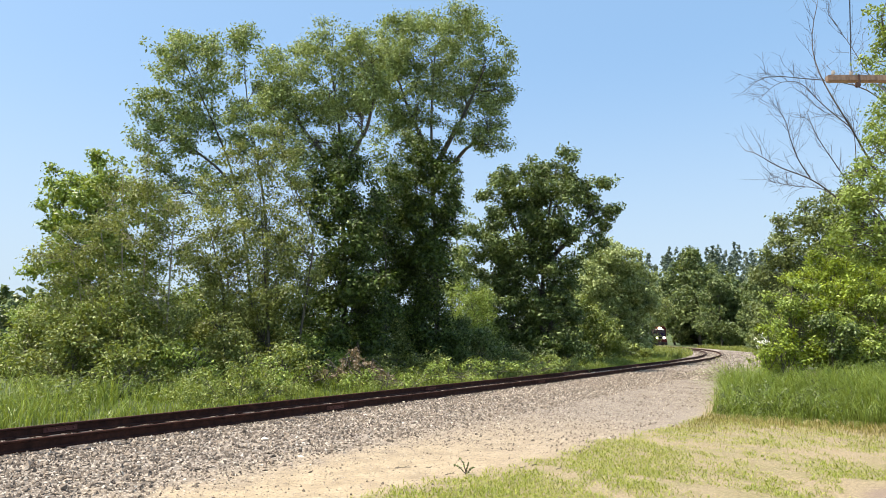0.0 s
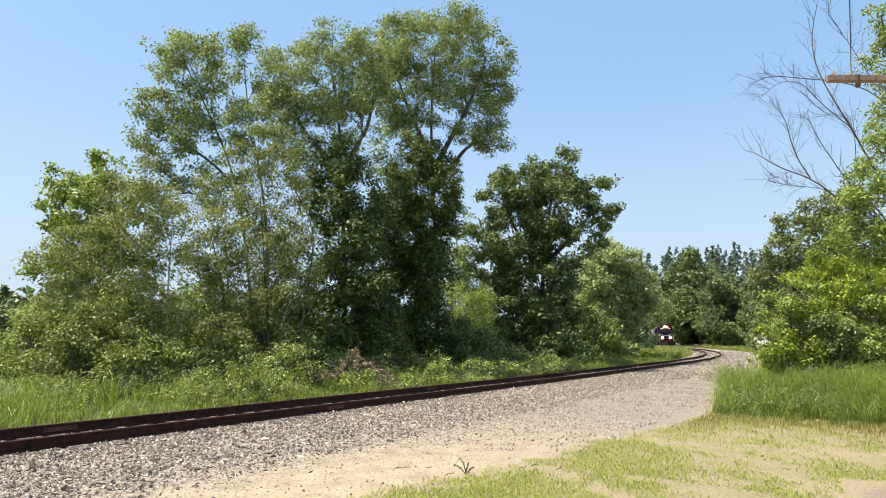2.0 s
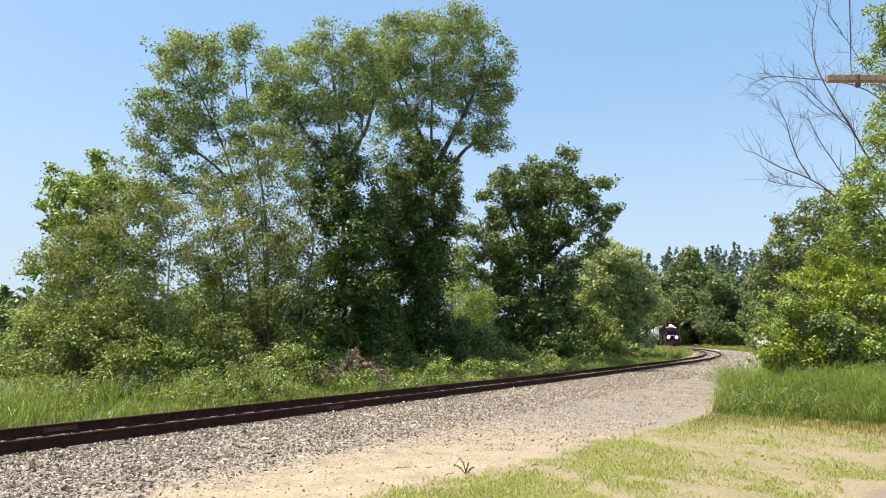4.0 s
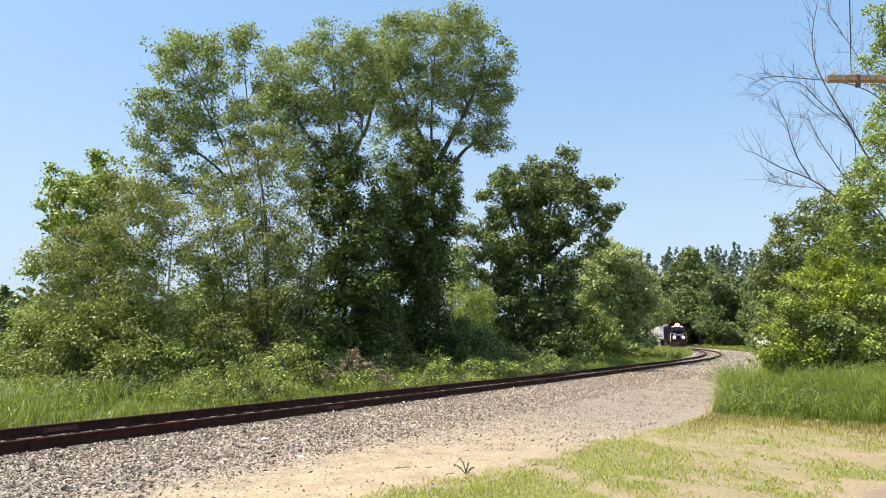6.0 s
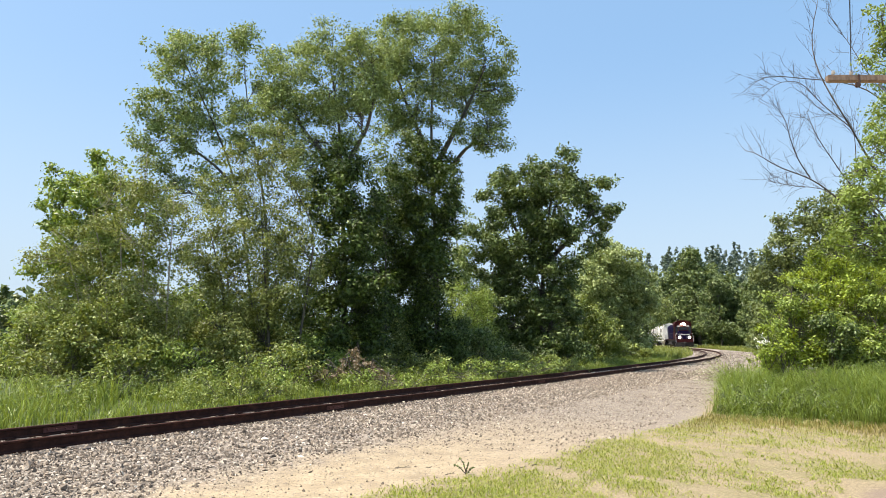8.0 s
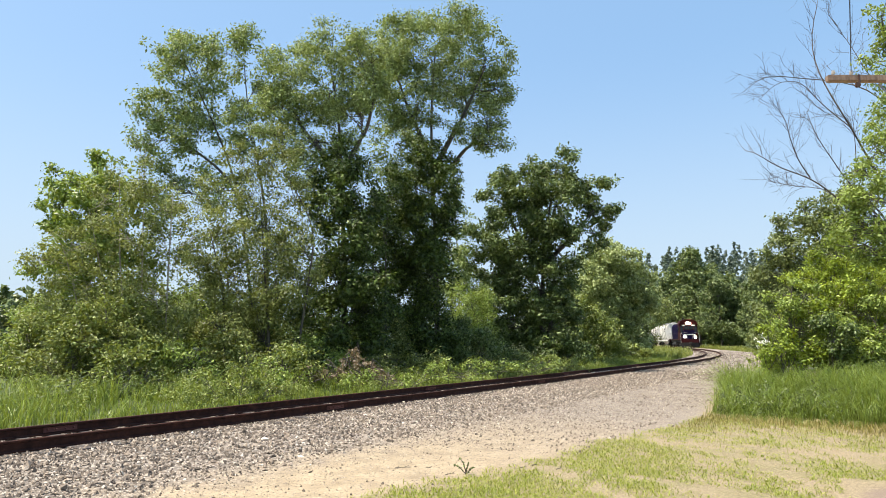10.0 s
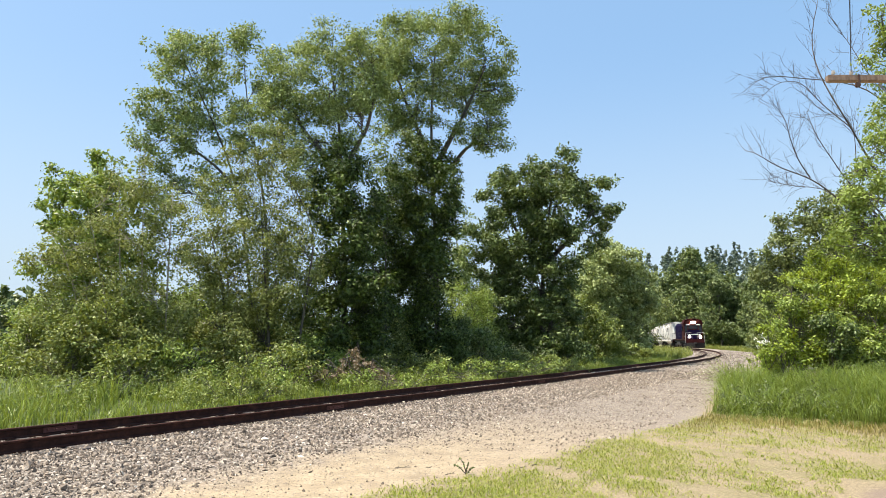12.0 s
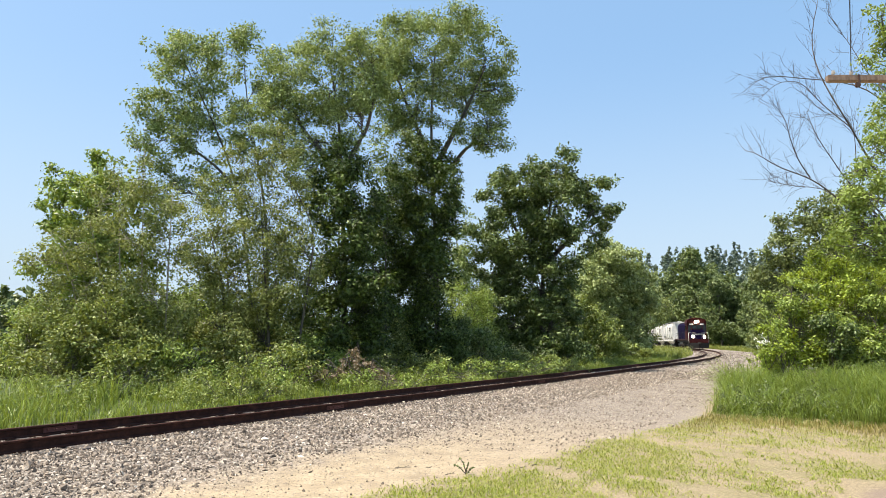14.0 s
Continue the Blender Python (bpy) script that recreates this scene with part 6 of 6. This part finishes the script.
def build_locomotive():
    """Hood unit, 17 m over the pilots, cab towards +y; z = 0 is the rail's top."""
    ob = empty("locomotive", Matrix(), "dark blue and maroon diesel locomotive with lit headlamps", "locomotive")
    bm = box(bmesh.new(), -1.4, 1.4, -8.5, 8.5, 1.28, 1.5, 0.03)
    box(bm, -1.0, 1.0, -8.3, 8.3, 1.0, 1.28, 0.02)
    part("frame", bm, BLACK, ob, "black underframe and walkway")
    for sx in (-1, 1):
        part("sill_stripe", box(bmesh.new(), sx * 1.403 - 0.012, sx * 1.403 + 0.012, -8.3, 8.3, 1.33, 1.45), MAROON, ob, "maroon sill stripe")
    bm = prism(bmesh.new(), [(-1.15, 0.45), (1.15, 0.45), (1.4, 0.7), (1.4, 1.05), (-1.4, 1.05), (-1.4, 0.7)], -1.9, 1.9)
    part("fuel_tank", bm, BLACK, ob)
    hood = prism(bmesh.new(), [(-0.86, 1.5), (0.86, 1.5), (0.86, 3.75), (0.62, 4.08), (-0.62, 4.08), (-0.86, 3.75)], -8.0, 4.8)
    long_hood = part("long_hood", hood, NAVY, ob, "dark blue engine hood")
    for k in range(9):
        for sx in (-1, 1):
            part("hood_door", box(bmesh.new(), sx * 0.858 - 0.014, sx * 0.858 + 0.014, -7.7 + k * 1.35, -6.45 + k * 1.35, 1.62, 3.3, 0.01), NAVY, long_hood)
    for k in range(2):
        bm = cyl(bmesh.new(), (0, -7.2 + k * 1.3, 4.06), (0, -7.2 + k * 1.3, 4.2), 0.58, 0.55, 24)
        part("radiator_fan", bm, BLACK, long_hood)
    part("exhaust_stack", box(bmesh.new(), -0.3, 0.3, 0.2, 0.9, 4.05, 4.35, 0.04), BLACK, long_hood)
    cab_bm = prism(bmesh.new(), [(-1.4, 1.5), (1.4, 1.5), (1.4, 3.86), (1.2, 4.4), (0.5, 4.66), (-0.5, 4.66), (-1.2, 4.4), (-1.4, 3.86)], 3.6, 5.9)
    cab = part("cab", cab_bm, MAROON, ob, "maroon driving cab")
    cab.matrix_local = pose(0, 1.2, 0)
    bm = prism(bmesh.new(), [(-1.48, 3.86), (-1.25, 4.44), (-0.52, 4.71), (0.52, 4.71), (1.25, 4.44), (1.48, 3.86), (1.43, 3.86), (1.21, 4.4), (0.5, 4.66), (-0.5, 4.66), (-1.21, 4.4), (-1.43, 3.86)], 3.5, 6.05)
    part("roof", bm, MAROON, cab)
    for x0, x1 in ((-1.28, -0.85), (-0.68, -0.04), (0.04, 0.68), (0.85, 1.28)):
        part("windshield", box(bmesh.new(), x0, x1, 5.89, 5.925, 3.05 if abs(x0 + x1) < 1 else 2.5, 3.62, 0.03), GLASS, cab, "dark windscreen pane")
    for sx in (-1, 1):
        for y0, y1 in ((3.95, 4.6), (4.75, 5.45)):
            part("side_window", box(bmesh.new(), sx * 1.405 - 0.02, sx * 1.405 + 0.02, y0, y1, 2.75, 3.5, 0.03), GLASS, cab)
        part("number_board", box(bmesh.new(), sx * 0.74 - 0.28, sx * 0.74 + 0.28, 5.9, 5.96, 3.66, 3.82, 0.02), BOARD, cab, "pale number board with dark bars")
    nose = prism(bmesh.new(), [(-1.0, 1.5), (1.0, 1.5), (1.0, 2.55), (0.78, 2.92), (-0.78, 2.92), (-1.0, 2.55)], 7.1, 7.9)
    nose = part("short_hood", nose, NAVY, ob, "dark blue nose with a pale stripe")
    part("nose_stripe", box(bmesh.new(), -0.96, 0.96, 7.9, 7.915, 2.2, 2.28), WHITE, nose, "pale stripe")
    part("nose_door", box(bmesh.new(), -0.85, -0.25, 7.9, 7.93, 1.55, 2.12, 0.02), NAVY, nose)
    house = part("headlamp_housing", box(bmesh.new(), -0.34, 0.34, 5.85, 6.08, 3.88, 4.3, 0.05), MAROON, cab)
    for sx in (-1, 1):
        bm = cyl(bmesh.new(), (sx * 0.165, 6.06, 4.09), (sx * 0.165, 6.12, 4.09), 0.18, 0.165, 20)
        part("headlamp", bm, LAMP, house, "glowing headlamp")
    for sx in (-1, 1):
        bm = cyl(bmesh.new(), (sx * 0.79, 8.42, 1.83), (sx * 0.79, 8.6, 1.83), 0.19, 0.21, 20)
        box(bm, sx * 0.79 - 0.1, sx * 0.79 + 0.1, 8.36, 8.5, 1.48, 1.75, 0.02)
        shell = part("ditch_light", bm, BLACK, ob, "ditch light on the end platform")
        part("lens", cyl(bmesh.new(), (sx * 0.79, 8.59, 1.83), (sx * 0.79, 8.63, 1.83), 0.19, 0.175, 20), LAMP, shell, "glowing lens")
    for end in (-1, 1):
        bm = prism(bmesh.new(), [(-1.38, 0.95), (1.38, 0.95), (1.38, 1.5), (-1.38, 1.5)], end * (8.5), end * (8.62))
        part("end_plate", bm, MAROON, ob, "dark maroon end plate")
        bm = bmesh.new()
        vs = [bm.verts.new(p) for p in ((-1.45, end * (8.5), 0.95), (1.45, end * (8.5), 0.95), (1.35, end * (8.62), 0.14), (-1.35, end * (8.62), 0.14), (0, end * (9.0), 0.95), (0, end * (9.05), 0.14))]
        for idx in ((0, 4, 5, 3), (4, 1, 2, 5), (0, 3, 2, 1)):
            bm.faces.new([vs[i] for i in idx])
        r = bmesh.ops.solidify(bm, geom=bm.faces[:], thickness=0.03)
        part("snow_plough", bm, BLACK, ob)
        bm = box(bmesh.new(), -0.13, 0.13, min(end * (8.6), end * (9.15)), max(end * (8.6), end * (9.15)), 0.78, 1.0, 0.03)
        box(bm, -0.2, 0.2, min(end * (9.0), end * (9.3)), max(end * (9.0), end * (9.3)), 0.72, 1.06, 0.05)
        part("coupler", bm, BLACK, ob)
        for sx in (-1, 1):
            bm = bmesh.new()
            for k in range(4):
                box(bm, min(sx * 1.05, sx * 1.52), max(sx * 1.05, sx * 1.52), min(end * (7.75), end * (8.4)), max(end * (7.75), end * (8.4)), 0.35 + 0.29 * k, 0.38 + 0.29 * k)
            box(bm, sx * 1.52 - 0.02, sx * 1.52 + 0.02, min(end * (7.7), end * (7.75)), max(end * (7.7), end * (7.75)), 0.3, 1.3)
            part("step", bm, BLACK, ob)
            rail_tube("grab_rail", [(sx * 1.38, end * (8.5), 0.9), (sx * 1.42, end * (8.5), 1.2), (sx * 1.42, end * (8.5), 1.9), (sx * 1.36, end * (8.5), 2.45), (sx * 1.1, end * (8.5), 2.5)], 0.024, WHITE, ob, "white grab rail")
        rail_tube("end_rail", [(-1.1, end * (8.5), 2.5), (-0.4, end * (8.5), 2.5), (-0.35, end * (8.5), 1.5)], 0.018, STEEL, ob, "grey end handrail")
        rail_tube("end_rail", [(1.1, end * (8.5), 2.5), (0.4, end * (8.5), 2.5), (0.35, end * (8.5), 1.5)], 0.018, STEEL, ob, "grey end handrail")
        rail_tube("air_hose", [(0.45, end * (8.62), 1.0), (0.5, end * (8.8), 0.7), (0.45, end * (8.85), 0.45)], 0.03, BLACK, ob)
    for sx in (-1, 1):
        rail_tube("handrail", [(sx * 1.36, -8.3, 2.5), (sx * 1.36, -1, 2.5), (sx * 1.36, 4.6, 2.5)], 0.018, BLACK, ob, "dark side handrail")
        for k in range(8):
            rail_tube("stanchion", [(sx * 1.36, -8.2 + k * 1.7, 1.5), (sx * 1.36, -8.2 + k * 1.7, 2.0), (sx * 1.36, -8.2 + k * 1.7, 2.5)], 0.016, BLACK, ob)
        rail_tube("handrail", [(sx * 1.36, 7.2, 2.5), (sx * 1.36, 7.8, 2.5), (sx * 1.36, 8.4, 2.5)], 0.018, BLACK, ob, "dark side handrail")
    bm = cyl(bmesh.new(), (0.6, 5.9, 4.9), (0.6, 6.4, 4.9), 0.04, 0.09, 10)
    cyl(bm, (0.75, 5.9, 4.9), (0.75, 6.3, 4.9), 0.04, 0.08, 10)
    box(bm, 0.55, 0.8, 5.86, 5.94, 4.62, 4.9)
    part("horn", bm, BLACK, ob)
    return ob, truck(ob, 5.3, 2.75) + truck(ob, -5.3, 2.75)


def build_hopper(label):
    """Covered hopper wagon, 16.6 m, with a rounded body."""
    ob = empty("hopper_wagon", Matrix(), label, "freight wagon", "covered hopper wagons")
    side = [(1.25, 1.35), (1.5, 1.75), (1.58, 2.4), (1.58, 3.1), (1.5, 3.7), (1.25, 4.15), (0.8, 4.42), (0.3, 4.52)]
    outline = side + [(-x, z) for x, z in side[::-1]]
    body = part("body", prism(bmesh.new(), outline, -6.9, 6.9), HOPPER, ob, "pale rounded hopper body")
    for k in range(5):
        y = -5.6 + k * 2.8
        o2 = [(x * 1.018, 2.9 + (z - 2.9) * 1.018) for x, z in outline]
        part("weld_band", prism(bmesh.new(), o2, y - 0.11, y + 0.11), HOPPERBAND, body, "seam band darkened for gap shade")
    for sx in (-1, 1):
        for k, (y0, y1, z0, z1) in enumerate(((2.9, 5.0, 3.25, 3.55), (3.0, 4.6, 2.9, 3.1), (-4.8, -2.9, 2.0, 2.12), (-4.8, -3.2, 1.82, 1.94))):
            part("lettering_bar", box(bmesh.new(), sx * 1.585 - 0.012, sx * 1.585 + 0.012, y0, y1, z0, z1), BLACK, body, "black lettering bar")
    bm = box(bmesh.new(), -0.34, 0.34, -6.2, 6.2, 4.5, 4.62, 0.03)
    hatch = part("hatch_trough", bm, HOPPER, ob)
    for k in range(6):
        part("hatch_clamp", box(bmesh.new(), -0.38, 0.38, -5.6 + k * 2.2, -5.5 + k * 2.2, 4.6, 4.66), BLACK, hatch)
    for sx in (-1, 1):
        part("running_board", box(bmesh.new(), sx * 0.95 - 0.25, sx * 0.95 + 0.25, -7.3, 7.3, 4.5, 4.54), STEEL, ob)
        part("side_sill", box(bmesh.new(), sx * 1.4 - 0.1, sx * 1.4 + 0.1, -8.1, 8.1, 1.1, 1.38, 0.02), HOPPER, ob)
        for end in (-1, 1):
            bm = bmesh.new()
            for dx in (-0.2, 0.2):
                cyl(bm, (sx * 1.25 + dx, end * 8.0, 1.2), (sx * 1.25 + dx, end * 7.3, 4.4), 0.022, 0.022, 6)
            for k in range(9):
                z = 1.35 + k * 0.36
                y = end * (8.0 - 0.7 * (z - 1.2) / 3.2)
                cyl(bm, (sx * 1.25 - 0.2, y, z), (sx * 1.25 + 0.2, y, z), 0.016, 0.016, 6)
            part("ladder", bm, HOPPER, ob)
    for k in range(3):
        y = -4.1 + k * 4.1
        bm = bmesh.new()
        top = [bm.verts.new(p) for p in ((-1.25, y - 1.9, 1.4), (1.25, y - 1.9, 1.4), (1.25, y + 1.9, 1.4), (-1.25, y + 1.9, 1.4))]
        low = [bm.verts.new(p) for p in ((-0.5, y - 0.5, 0.45), (0.5, y - 0.5, 0.45), (0.5, y + 0.5, 0.45), (-0.5, y + 0.5, 0.45))]
        bm.faces.new(top[::-1]), bm.faces.new(low)
        for i in range(4):
            bm.faces.new((top[i], low[i], low[(i + 1) % 4], top[(i + 1) % 4]))
        bmesh.ops.recalc_face_normals(bm, faces=bm.faces)
        part("discharge_bay", bm, HOPPER, ob)
    for end in (-1, 1):
        bm = box(bmesh.new(), -1.45, 1.45, min(end * 6.9, end * 8.15), max(end * 6.9, end * 8.15), 1.05, 1.3, 0.02)
        box(bm, -0.13, 0.13, min(end * 8.1, end * 8.75), max(end * 8.1, end * 8.75), 0.78, 1.0, 0.03)
        part("end_platform", bm, BLACK, ob)
        bm = bmesh.new()
        for sx in (-1, 1):
            cyl(bm, (sx * 0.9, end * 8.0, 1.3), (sx * 0.8, end * 6.9, 3.6), 0.06, 0.06, 6)
        part("end_brace", bm, HOPPER, ob)
    return ob, truck(ob, 6.0, 1.78) + truck(ob, -6.0, 1.78)


# base colour darkened to paint in the gap shading at the seams
HOPPERBAND = plain("shaded_seam_grime", (0.11, 0.10, 0.09), 0.7, 0, 0.5)
LOCO, LOCO_WHEELS = build_locomotive()
WAGONS = [build_hopper("pale grey covered hopper wagon behind the locomotive"), build_hopper("pale grey covered hopper wagon coupled to another wagon"),
          build_hopper("pale grey covered hopper wagon at the tail in trees")]


def head_at(t):
    """Where the headlamp is along the line at t seconds: the train comes in slowly and brakes."""
    return 164.182 - 6.3955 * t + 0.17648 * t ** 2 - 0.000074 * t ** 3


def on_line(s, half):
    """A vehicle whose truck centres stand half a base before and behind s, running towards lower s."""
    x0, y0, h0, z0 = line(s - half)
    x1, y1, h1, z1 = line(s + half)
    d = Vector((x0 - x1, y0 - y1, z0 - z1))
    yaw = math.atan2(-d.x, d.y)
    return Matrix.Translation(((x0 + x1) / 2, (y0 + y1) / 2, (z0 + z1) / 2 + RAIL_TOP)) @ Matrix.Rotation(yaw, 4, "Z") @ Matrix.Rotation(math.atan2(d.z, math.hypot(d.x, d.y)), 4, "X")


def motions():
    times = [k * 0.5 for k in range(29)]
    walk(LOCO, [(t, on_line(head_at(t) + 7.3, 5.3)) for t in times])
    for k, (ob, wheels) in enumerate(WAGONS):
        walk(ob, [(t, on_line(head_at(t) + 16.4 + 8.7 + k * 17.4, 6.0)) for t in times])
    # the wind leans the two slender birches
    for ob, share in ((BIRCH_LOOSE, 0.6), (BIRCH_STIFF, 0.2)):
        base = ob.location.copy()
        gusts = ((0, 0.0), (1.5, 2.0), (3, 3.2), (4.6, 2.4), (6.5, 1.3), (7.5, 2.0), (9.2, 3.6), (11, 5.0), (12.5, 4.8), (14, 5.1))
        walk(ob, [(t, Matrix.Translation(base) @ Matrix.Rotation(radians(-g * share), 4, "Y")) for t, g in gusts])
    fine = [k * 0.1 for k in range(141)]
    for wheels in [LOCO_WHEELS] + [w for ob, w in WAGONS]:
        for w in wheels:
            y = w.location.y
            walk(w, [(t, pose(0, y, 0.5, -math.degrees((head_at(0) - head_at(t)) / 0.5))) for t in fine])


motions()
